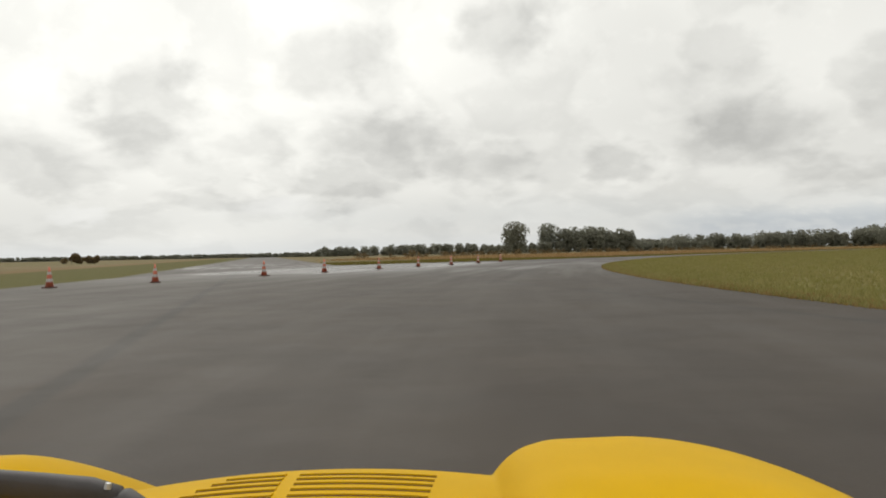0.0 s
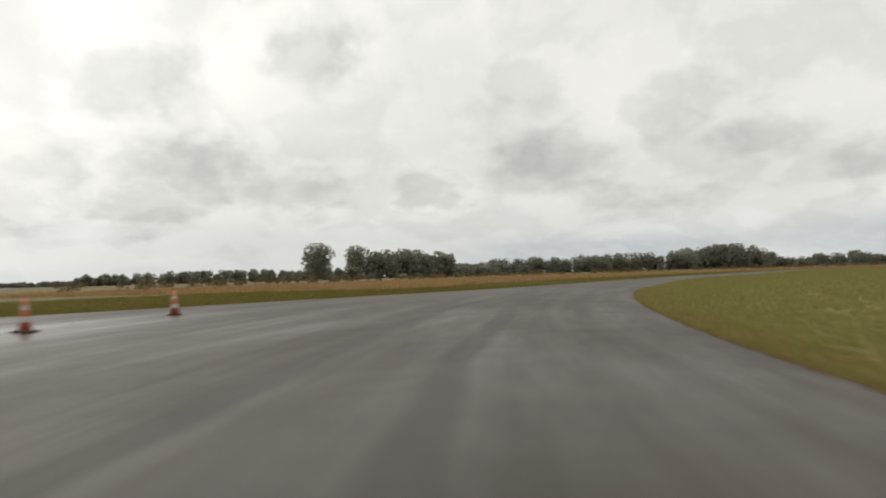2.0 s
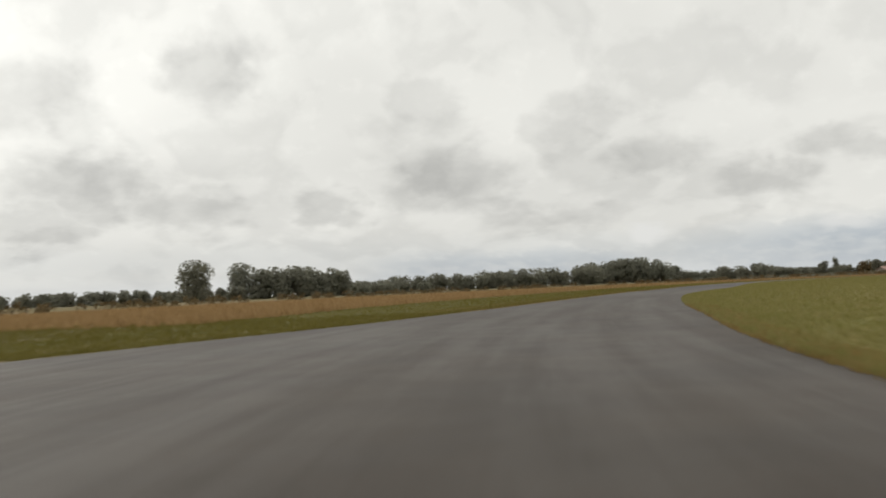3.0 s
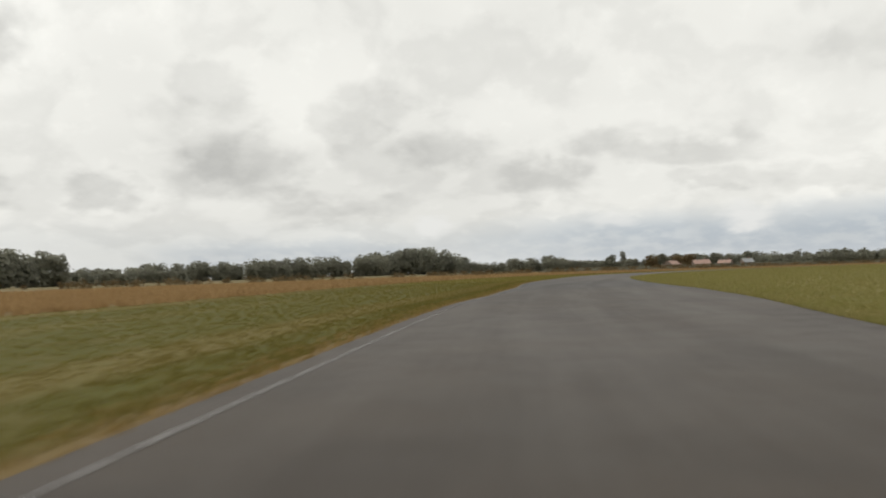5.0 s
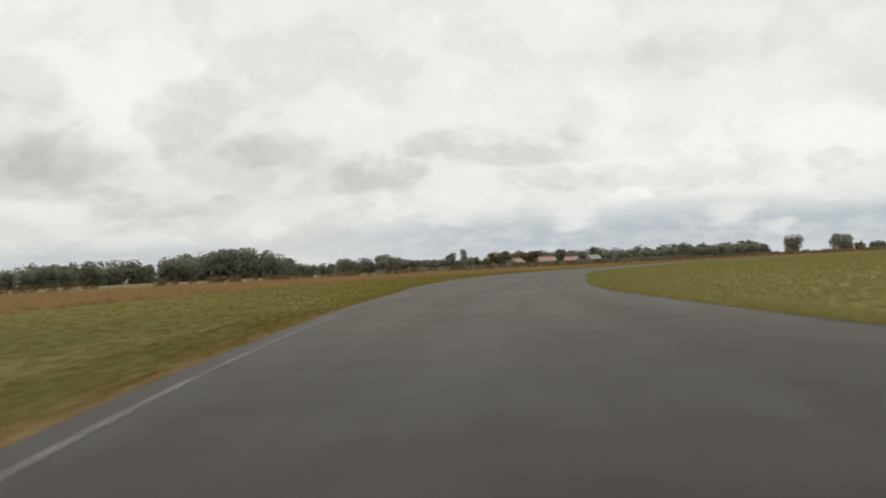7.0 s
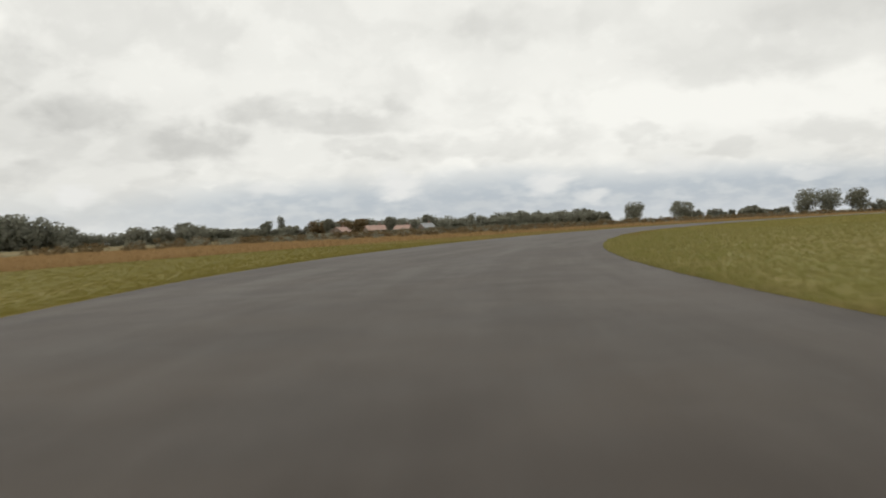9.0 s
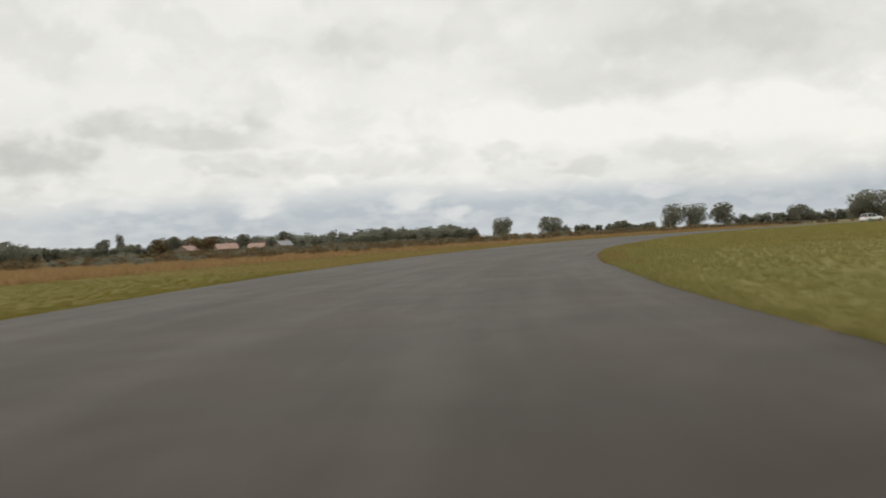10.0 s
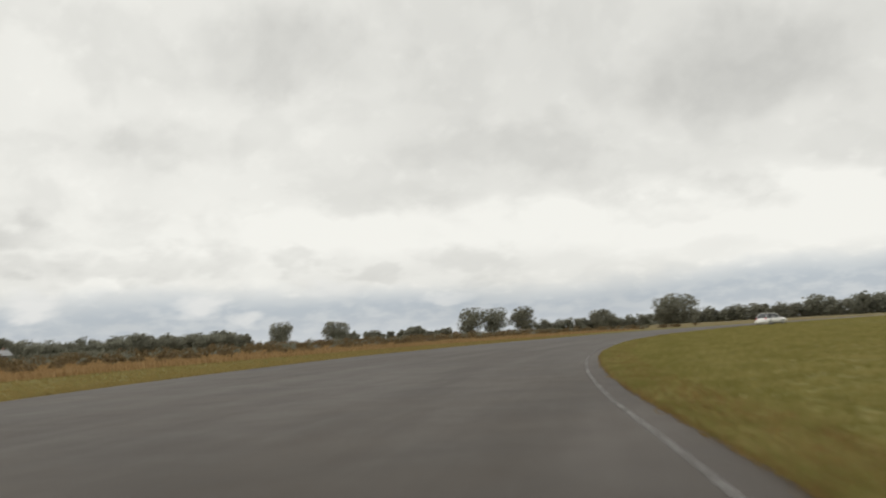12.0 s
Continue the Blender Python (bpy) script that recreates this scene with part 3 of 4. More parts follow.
blades("verge_grass", 240, 345, LEFT, -1, 0.15, 16.0, 30000, 0.02, 0.070, YELLOW_BLADES, "short yellow-green blades on the mown verge", 34, thin=1.7)
blades("verge_grass", 345, 480, LEFT, -1, 0.25, 16.0, 40000, 0.03, 0.10, TAN_BLADES, "short tan and green blades on the mown verge", 2, thin=1.9)
blades("verge_grass", 5, 130, RIGHT, 1, 0.04, 34.0, 84000, 0.05, 0.16, IN_BLADES, "rough green blades along the infield edge", 3, thin=1.9)
blades("verge_grass", 130, 350, RIGHT, 1, 0.04, 34.0, 98000, 0.05, 0.16, IN_BLADES, "rough green blades along the infield edge", 4, thin=1.9)
blades("verge_grass", 350, 450, RIGHT, 1, 0.04, 30.0, 96000, 0.05, 0.15, MUSTARD, "rough green and yellow blades inside the bend", 5, thin=2.0)
blades("verge_grass", 450, 580, RIGHT, 1, 0.04, 30.0, 40000, 0.05, 0.15, MUSTARD, "rough green and yellow blades inside the bend", 8, thin=1.6)
blades("verge_grass", 10, 130, RIGHT, 1, -0.03, 0.8, 9000, 0.04, 0.12, OCHRE_BLADES, "dead ochre grass fringe along the asphalt", 21, thin=1.5)
blades("verge_grass", 335, 450, RIGHT, 1, -0.03, 1.0, 16000, 0.04, 0.12, OCHRE_BLADES, "dead ochre grass fringe along the asphalt", 22, thin=1.5)
blades("verge_grass", 130, 240, LEFT, -1, -0.02, 0.7, 3200, 0.02, 0.06, OCHRE_BLADES, "dead ochre grass fringe along the asphalt", 23, thin=1.3)
blades("heath_grass", 125, 520, LEFT, -1, -1.0, 45.0, 80000, 0.25, 0.6, DRY_BLADES, "tall russet dry grass of the heath beyond the mown strip", 6, width=0.045, thin=1.2)

# ---------------------------------------------------------------- trees


def crown_cards(rng, height, wide, low, cards, card):
    """Corner points of leaf clumps that fill several lobes of a crown, from low to height above the root."""
    lobes = []
    k = max(5, int(6 + wide * 0.7))
    for i in range(k):
        f = (i + 0.5) / k
        a = rng.uniform(0, 2 * math.pi)
        r = wide * 0.5 * (0.25 + 0.45 * rng.random()) * (1.05 - 0.6 * abs(f - 0.45))
        zc = low + (height - low) * (0.10 + 0.72 * f)
        size = (height - low) * rng.uniform(0.20, 0.32)
        lobes.append((math.cos(a) * r, math.sin(a) * r, zc, min(wide * 0.34, size * 1.25), size))
    which = rng.integers(0, k, cards)
    L = np.array(lobes)[which]
    d = rng.normal(size=(cards, 3))
    d /= np.linalg.norm(d, axis=1)[:, None]
    reach = rng.uniform(0.74, 1.05, cards)
    c = L[:, :3] + d * reach[:, None] * np.stack([L[:, 3], L[:, 3], L[:, 4]], 1)
    c[:, 2] = np.clip(c[:, 2], low * 0.8, height)
    n = d + rng.normal(0, 0.35, (cards, 3))
    n /= np.linalg.norm(n, axis=1)[:, None]
    u = np.cross(n, rng.normal(size=(cards, 3)))
    u /= np.linalg.norm(u, axis=1)[:, None]
    v = np.cross(n, u)
    s = card * rng.uniform(0.6, 1.25, cards)[:, None]
    q = rng.uniform(0.6, 1.0, (cards, 4, 1))
    return np.stack([c - u * s * q[:, 0], c - v * s * q[:, 1] * 0.8, c + u * s * q[:, 2], c + v * s * q[:, 3] * 0.8], 1)


def limb_points(rng, height, low, thick, sides=7):
    """Tapered trunk with a few limbs: vertices and faces."""
    verts, faces = [], []

    def stem(p0, p1, r0, r1, rings=4):
        start = len(verts)
        p0, p1 = np.array(p0), np.array(p1)
        for i in range(rings + 1):
            f = i / rings
            p = p0 + (p1 - p0) * f + np.array([math.sin(f * 3) * 0.04 * height * 0.3, math.cos(f * 2.3) * 0.02 * height * 0.3, 0]) * f
            r = r0 + (r1 - r0) * f
            for k in range(sides):
                a = 2 * math.pi * k / sides
                verts.append((p[0] + r * math.cos(a), p[1] + r * math.sin(a), p[2]))
        for i in range(rings):
            for k in range(sides):
                a, b = start + i * sides + k, start + i * sides + (k + 1) % sides
                faces.append((a, b, b + sides, a + sides))
    stem((0, 0, -0.2), (0, 0, height * 0.8), thick, thick * 0.25)
    for i in range(6):
        a, z = rng.uniform(0, 6.28), low + (height - low) * rng.uniform(0.0, 0.45)
        reach = height * rng.uniform(0.14, 0.26)
        stem((0, 0, z), (math.cos(a) * reach, math.sin(a) * reach, z + reach * rng.uniform(0.6, 1.2)), thick * 0.35, thick * 0.08, 3)
    return verts, faces


def quads(name, cards, mat):
    n = len(cards)
    data = bpy.data.meshes.new(name)
    data.vertices.add(n * 4)
    data.vertices.foreach_set("co", np.asarray(cards, dtype=np.float32).ravel())
    data.loops.add(n * 4)
    data.loops.foreach_set("vertex_index", np.arange(n * 4, dtype=np.int32))
    data.polygons.add(n)
    data.polygons.foreach_set("loop_start", np.arange(0, n * 4, 4, dtype=np.int32))
    data.update(calc_edges=True)
    data.materials.append(mat)
    return data


def tree(x, y, height, wide, label, seed, low=0.06, cards=2600, card=0.58, leaves=None):
    rng = np.random.default_rng(seed)
    root = tagged(new("tree"), label, "tree")
    root.matrix_basis = pose(x, y, -0.06, 0, 0, seed * 37)
    verts, faces = limb_points(rng, height, height * low, height * 0.022)
    trunk = new("trunk", mesh_of("trunk", verts, faces, BARK, smooth_faces=True))
    trunk.parent = root
    crown = new("crown", quads("crown", crown_cards(rng, height, wide, height * low, cards, card), leaves or LEAVES))
    crown.parent = root
    return root


def wood(x0, y0, x1, y1, h0, h1, label, seed, leaves=None, gap=4.0, depth=16.0, low=0.05, ragged=0.38, card=1.05, name="far_wood"):
    """A far belt of trees between two places, with heights from h0 to h1."""
    rng = np.random.default_rng(seed)
    length = math.hypot(x1 - x0, y1 - y0)
    nx, ny = (y1 - y0) / length, -(x1 - x0) / length
    cards, tv, tf = [], [], []
    count = max(4, int(length / gap * 1.6))
    for i in range(count):
        f = (i + rng.uniform(-0.4, 0.4)) / (count - 1)
        back = rng.uniform(-0.5, 0.5) * depth
        h = (h0 + (h1 - h0) * f) * (1 - ragged * rng.random() ** 1.5)
        wide = h * rng.uniform(0.55, 0.95) + 1.0
        px, py = x0 + (x1 - x0) * f + nx * back, y0 + (y1 - y0) * f + ny * back
        c = crown_cards(rng, h, wide, h * low, int(220 + 34 * h), card * 0.72 * (0.6 + h / 22))
        cards.append(c + np.array([px, py, -0.06]))
        under = crown_cards(rng, 0.8 + h * 0.22, wide * 1.3, 0.0, 70, card * 0.5)
        cards.append(under + np.array([px + rng.normal(0, 1.5), py + rng.normal(0, 1.5), -0.06]))
        r = 0.02 * h
        s = len(tv)
        for z, rr in ((-0.2, r), (h * 0.6, r * 0.4)):
            tv += [(px + rr * math.cos(k * 1.2566), py + rr * math.sin(k * 1.2566), z) for k in range(5)]
        tf += [(s + k, s + (k + 1) % 5, s + 5 + (k + 1) % 5, s + 5 + k) for k in range(5)]
    ob = tagged(new(name, quads(name, np.concatenate(cards), leaves or LEAVES)), label, "trees", kind="stuff")
    stems = new("trunks", mesh_of("trunks", tv, tf, BARK))
    stems.parent = ob
    return ob


HEDGE = "low grey-green hedge far across the airfield"
BELT = "distant belt of grey-green trees along the airfield"
DENSE = "dense tall wood of dark green trees"
wood(-340, 615, -142, 634, 3.2, 3.0, HEDGE, 11, gap=2.2, ragged=0.25)
wood(-142, 634, -68, 546, 3.0, 3.0, HEDGE, 12, gap=2.2, ragged=0.25)
wood(-59, 476, 35, 479, 5.2, 6.2, BELT, 13)
wood(33, 449, 68, 448, 5.5, 6.0, BELT, 14)
wood(68, 455, 98, 449, 13.0, 12.5, "tall clump of broad trees beside the two single trees", 15, ragged=0.3, depth=12)
wood(98, 465, 124, 462, 5.0, 4.5, BELT, 16)
wood(122, 571, 177, 590, 7.8, 7.0, BELT, 17)
wood(136, 622, 177, 640, 8.0, 9.0, BELT, 18)
wood(177, 653, 241, 640, 11.0, 12.0, BELT, 19)
wood(241, 652, 329, 660, 12.5, 13.5, BELT, 20)
wood(329, 695, 372, 674, 15.0, 19.5, DENSE, 21, ragged=0.22)
wood(372, 674, 396, 662, 19.5, 12.0, DENSE, 40, ragged=0.22)
wood(396, 662, 436, 639, 8.0, 6.5, BELT, 22)
wood(388, 600, 425, 590, 8.8, 8.5, BELT, 23)
wood(436, 625, 490, 610, 7.5, 6.5, BELT, 24)
wood(476, 656, 523, 613, 8.0, 7.0, BELT, 25)
wood(523, 612, 549, 584, 10.0, 9.5, BELT, 26)
wood(571, 557, 598, 517, 6.5, 6.5, BELT, 27)
wood(598, 517, 624, 473, 7.0, 6.5, BELT, 28)
wood(640, 705, 756, 546, 12.0, 12.0, BELT, 29, ragged=0.55)
wood(500, 592, 518, 576, 9.0, 8.5, "russet and green garden trees by the houses", 30, leaves=AUTUMN)
wood(523, 584, 545, 562, 6.5, 6.0, "russet and green garden trees by the houses", 31)
wood(574, 587, 592, 566, 9.5, 8.5, BELT, 32)
wood(659, 573, 695, 514, 10.0, 8.0, BELT, 33)
wood(699, 452, 715, 395, 6.0, 5.0, BELT, 34)
wood(687, 340, 700, 285, 6.5, 6.0, BELT, 35)
wood(700, 280, 696, 206, 8.0, 8.5, BELT, 36)
wood(696, 206, 682, 140, 11.0, 10.0, DENSE, 37)
wood(428, 582, 495, 536, 1.9, 2.1, "brown hedge in front of the houses", 38, leaves=AUTUMN, gap=1.8, depth=5, card=0.6)
wood(495, 536, 548, 500, 2.2, 2.4, "dark green hedge in front of the houses", 39, gap=1.8, depth=5, card=0.6)

SINGLE = "round-crowned single tree standing above the far hedge"
tree(39, 422, 14.6, 12.5, SINGLE, 1, cards=3000)
tree(60, 455, 14.6, 11.0, SINGLE, 2, cards=2800)
tree(640, 464, 11.5, 15.0, SINGLE, 3)
tree(654, 440, 11.0, 16.0, SINGLE, 4)
tree(666, 371, 13.5, 15.0, SINGLE, 5)
tree(670, 360, 13.0, 13.0, SINGLE, 6)
tree(672, 345, 12.8, 13.0, SINGLE, 7)
tree(642, 270, 13.5, 26.0, "broad dark green tree standing above the infield", 8, low=0.05, cards=4200, card=0.62)
tree(494, 613, 13.0, 5.0, "slender dark tree near the houses", 9, low=0.1, cards=600)
tree(488, 619, 10.0, 7.0, SINGLE, 10)
tree(566, 496, 9.0, 10.0, SINGLE, 11)
tree(612, 385, 5.5, 12.0, SINGLE, 12)
tree(686, 308, 9.5, 15.0, "low round tree among the bushes behind the bend", 16, low=0.03)
tree(-86, 219, 2.5, 7.0, "low russet bush at the field edge", 13, low=0.0, cards=1800, card=0.26, leaves=AUTUMN)
tree(-80.5, 217, 1.9, 5.5, "low russet bush at the field edge", 14, low=0.0, cards=1300, card=0.24, leaves=AUTUMN)
tree(497, 577, 9.8, 8.5, "dark green garden tree behind the houses", 17, low=0.05)
tree(508, 566, 8.6, 9.5, "russet garden tree behind the houses", 18, low=0.05, leaves=AUTUMN)
tree(518, 552, 9.2, 8.5, "dark green garden tree behind the houses", 19, low=0.05)
tree(542, 544, 9.8, 8.0, "dark green garden tree behind the houses", 20, low=0.05)
tree(415, 596, 10.0, 12.0, SINGLE, 15, low=0.08)


def scrub(s0, s1, near, far, count, label, seed, leaves=None):
    """Knee to head high bushes of the heath outside the bend, joined as one growth."""
    rng = np.random.default_rng(seed)
    cards = []
    for _ in range(count):
        s, away = rng.uniform(s0, s1), rng.uniform(near, far)
        x, y = spot(s, eased(LEFT, s) - eased(HEATH, s) - away)
        right, along = off_runway(x, y)
        if along > 0 and -26 < right < RUNWAY_HALF + 3:
            continue
        h = rng.uniform(0.5, 1.0) * (0.7 + 0.02 * min(away, 60))
        cards.append(crown_cards(rng, h, h * 2.4, 0.0, 110, 0.09 + 0.07 * h) + np.array([x, y, -0.06]))
    return tagged(new("heath_scrub", quads("heath_scrub", np.concatenate(cards), leaves or AUTUMN)), label, "bushes", kind="stuff")


scrub(380, 560, 4, 60, 620, "russet brown heath bushes outside the bend", 51)
scrub(370, 560, 12, 70, 260, "low olive green bushes among the russet heath", 53, LEAVES)
scrub(330, 380, 30, 70, 60, "scattered low brown bushes on the heath", 54)
scrub(140, 330, 40, 90, 120, "low russet brown heath bushes beyond the mown strip", 52)

# ---------------------------------------------------------------- houses
WALL_PAINT = plain("house_render", rgb(0.24, 0.195, 0.16), 0.85, 0.25, 0.6)
ROOF_TILE = plain("orange_roof_tile", rgb(0.33, 0.215, 0.172), 0.8, 0.4, 0.9, bump=0.5)
ROOF_SLATE = plain("pale_roof_sheet", rgb(0.22, 0.225, 0.23), 0.6, 0.25, 0.8)
GLAZING = plain("dark_window_glass", rgb(0.03, 0.035, 0.04), 0.08, 0.2, 1.0, bump=0)
FRAME_WHITE = plain("white_window_paint", rgb(0.75, 0.75, 0.72), 0.45, 0.1, 4.0)


def house(x, y, turn, long, deep, eaves, ridge, roof_mat, label):
    root = tagged(new("house"), label, "house")
    root.matrix_basis = pose(x, y, -0.06, 0, 0, turn)
    bm = bmesh.new()
    box(bm, (long, deep, eaves), (0, 0, eaves / 2))
    top = [bm.verts.new(p) for p in ((-long / 2, -deep / 2, eaves), (-long / 2, deep / 2, eaves), (-long / 2, 0, ridge - 0.1),
                                     (long / 2, -deep / 2, eaves), (long / 2, deep / 2, eaves), (long / 2, 0, ridge - 0.1))]
    bm.faces.new((top[0], top[2], top[1]))
    bm.faces.new((top[3], top[4], top[5]))
    part("wall", bm, WALL_PAINT, root)
    for side in (-1, 1):
        slope = math.atan2(ridge - eaves, deep / 2)
        run = math.hypot(ridge - eaves, deep / 2) + 0.5
        bm = box(bmesh.new(), (long + 0.8, run, 0.22), bevel=0.04)
        part("roof", bm, roof_mat, root, at=pose(0, side * (deep / 4 + 0.15), (eaves + ridge) / 2 - 0.06, -side * math.degrees(slope), 0, 0))
    part("chimney", box(bmesh.new(), (0.9, 0.7, 1.6), bevel=0.05), ROOF_TILE, root, at=pose(long * 0.28, 0.3, ridge + 0.3))
    for face in (-1, 1):
        for wx in (-0.32, 0.0, 0.32):
            if face == -1 and wx == 0.0:
                part("door", box(bmesh.new(), (1.0, 0.08, 2.05), bevel=0.02), BARK, root, at=pose(0, -deep / 2 - 0.03, 1.03))
                continue
            w = part("window", box(bmesh.new(), (1.3, 0.1, 1.2), bevel=0.02), FRAME_WHITE, root, at=pose(long * wx, face * (deep / 2 + 0.02), eaves * 0.58))
            for px in (-0.3, 0.3):
                part("pane", box(bmesh.new(), (0.52, 0.03, 1.02)), GLAZING, w, at=pose(px, face * 0.05, 0))
    return root


house(482, 556, 10, 9, 7, 2.2, 4.4, ROOF_TILE, "low rendered house with an orange tiled roof")
house(501, 549, -34, 10, 8, 2.2, 4.6, ROOF_TILE, "rendered house with a steep orange tiled roof")
house(510, 537, -72, 8, 6, 2.1, 4.0, ROOF_TILE, "small rendered house with an orange tiled roof")
house(529, 536, -18, 7, 7, 2.4, 4.6, ROOF_SLATE, "pale house with a light grey roof")

# ---------------------------------------------------------------- traffic cones
CONE_RED = plain("cone_red_plastic", rgb(0.47, 0.115, 0.062), 0.55, 0.25, 6.0)
CONE_WHITE = plain("cone_white_sleeve", rgb(0.42, 0.38, 0.35), 0.6, 0.3, 8.0)
CONE_FOOT = plain("cone_foot_rubber", rgb(0.10, 0.045, 0.035), 0.7, 0.3, 6.0)


def traffic_cone():
    root = tagged(new("traffic_cone"), "red and white plastic traffic cone standing on wet asphalt", "traffic cone", "cones along the asphalt")
    bm = box(bmesh.new(), (0.42, 0.42, 0.045), (0, 0, 0.0225), bevel=0.015)
    part("foot", bm, CONE_FOOT, root, "dark rubber foot")
    radius = lambda z: 0.145 - (0.145 - 0.028) * (z - 0.045) / 0.705
    bm = tube(bmesh.new(), radius(0.045), radius(0.75), 0.705, pose(0, 0, 0.3975), 24)
    smoothed(part("body", bm, CONE_RED, root))
    for low, high in ((0.22, 0.34), (0.48, 0.58)):
        bm = tube(bmesh.new(), radius(low) + 0.004, radius(high) + 0.004, high - low, pose(0, 0, (low + high) / 2), 24, caps=False)
        smoothed(part("band", bm, CONE_WHITE, root, "white reflective band"))
    return root


first_cone = traffic_cone()
first_cone.matrix_basis = pose(-6.1, 52.3, 0, 0, 0, 12)
for k, (x, y) in enumerate(((-13.6, 32.6), (-11.2, 37.1), (-8.3, 45.4), (-3.4, 60.1), (-0.9, 67.6), (1.7, 74.6), (4.3, 81.8), (6.9, 89.2))):
    copy_thing(first_cone, pose(x, y, 0, 0, 0, 25 * k))

# ---------------------------------------------------------------- cars
YELLOW = plain("yellow_car_paint", rgb(0.575, 0.340, 0.003), 0.42, 0.16, 1.2, bump=0)
YELLOW.node_tree.nodes["Principled BSDF"].inputs["Specular IOR Level"].default_value = 0.06
YELLOW.node_tree.nodes["Principled BSDF"].inputs["IOR"].default_value = 1.2
WHITE_PAINT = plain("white_car_paint", rgb(0.74, 0.74, 0.72), 0.3, 0.12, 1.5, coat=0.5, bump=0)
RUBBER = plain("black_rubber", rgb(0.022, 0.022, 0.022), 0.65, 0.3, 8.0)
BLACK = plain("black_plastic", rgb(0.018, 0.018, 0.018), 0.75, 0.3, 8.0)
BLACK.node_tree.nodes["Principled BSDF"].inputs["Specular IOR Level"].default_value = 0.15
# darkened body yellow, stands in for the shade inside the louvre slots
SLOT_SHADE = plain("painted_slot_shade", rgb(0.085, 0.030, 0.001), 0.8, 0.3, 8.0, bump=0)
WIPER_BLACK = plain("wet_wiper_plastic", rgb(0.036, 0.031, 0.031), 0.62, 0.4, 12.0)
ALLOY = plain("alloy_metal", rgb(0.5, 0.5, 0.5), 0.35, 0.2, 6.0, metal=1.0)
RED_LAMP = plain("red_lamp_plastic", rgb(0.45, 0.02, 0.02), 0.2, 0.1, 6.0, bump=0)
CLEAR_LAMP = plain("clear_lamp_plastic", rgb(0.6, 0.6, 0.6), 0.15, 0.1, 6.0, bump=0)


def wheel(parent, x, y, r, w):
    hub = part("wheel", tube(bmesh.new(), r * 0.25, r * 0.25, w * 0.9, pose(0, 0, 0, 0, 90, 0), 16), ALLOY, parent, at=pose(x, y, r))
    bm = bmesh.new()
    ring = []
    for i in range(28):
        a = 2 * math.pi * i / 28
        ring.append([bm.verts.new((px, math.cos(a) * pr, math.sin(a) * pr)) for px, pr in
                     ((-w / 2, r * 0.66), (-w / 2, r * 0.94), (-w * 0.38, r), (w * 0.38, r), (w / 2, r * 0.94), (w / 2, r * 0.66))])
    for i in range(28):
        p, q = ring[i], ring[(i + 1) % 28]
        for k in range(6):
            bm.faces.new((p[k], p[(k + 1) % 6], q[(k + 1) % 6], q[k]))
    smoothed(part("tyre", bm, RUBBER, hub, "black tyre"))
    bm = tube(bmesh.new(), r * 0.66, r * 0.66, w * 0.8, pose(0, 0, 0, 0, 90, 0), 28, caps=False)
    for i in range(6):
        box(bm, (w * 0.25, 0.06, r * 1.25), (math.copysign(w * 0.3, x), 0, 0), turn=pose(0, 0, 0, 30 * i, 0, 0))
    part("rim", bm, ALLOY, hub, "alloy rim")
    return hub


def shell(bm, xs, ys, height, floor):
    """A closed body over a grid: height(x, y) is its skin, floor(y) its lower edge."""
    rows = [[bm.verts.new((x, y, height(x, y))) for x in xs] for y in ys]
    for a, b in zip(rows, rows[1:]):
        for k in range(len(xs) - 1):
            bm.faces.new((a[k], a[k + 1], b[k + 1], b[k]))
    rim = rows[0] + [r[-1] for r in rows[1:]] + rows[-1][::-1][1:] + [r[0] for r in rows[::-1][1:-1]]
    foot = [bm.verts.new((v.co.x * 0.97, v.co.y * 0.985, floor(v.co.y))) for v in rim]
    n = len(rim)
    for k in range(n):
        bm.faces.new((rim[k], foot[k], foot[(k + 1) % n], rim[(k + 1) % n]))
    bm.faces.new(foot)
    bmesh.ops.recalc_face_normals(bm, faces=bm.faces)
    return bm


def bump_at(v, low, high, soft):
    """1 between low and high with rounded shoulders of width soft."""
    f = min(max((v - low) / soft, 0), 1) * min(max((high - v) / soft, 0), 1)
    return f * f * (3 - 2 * f)


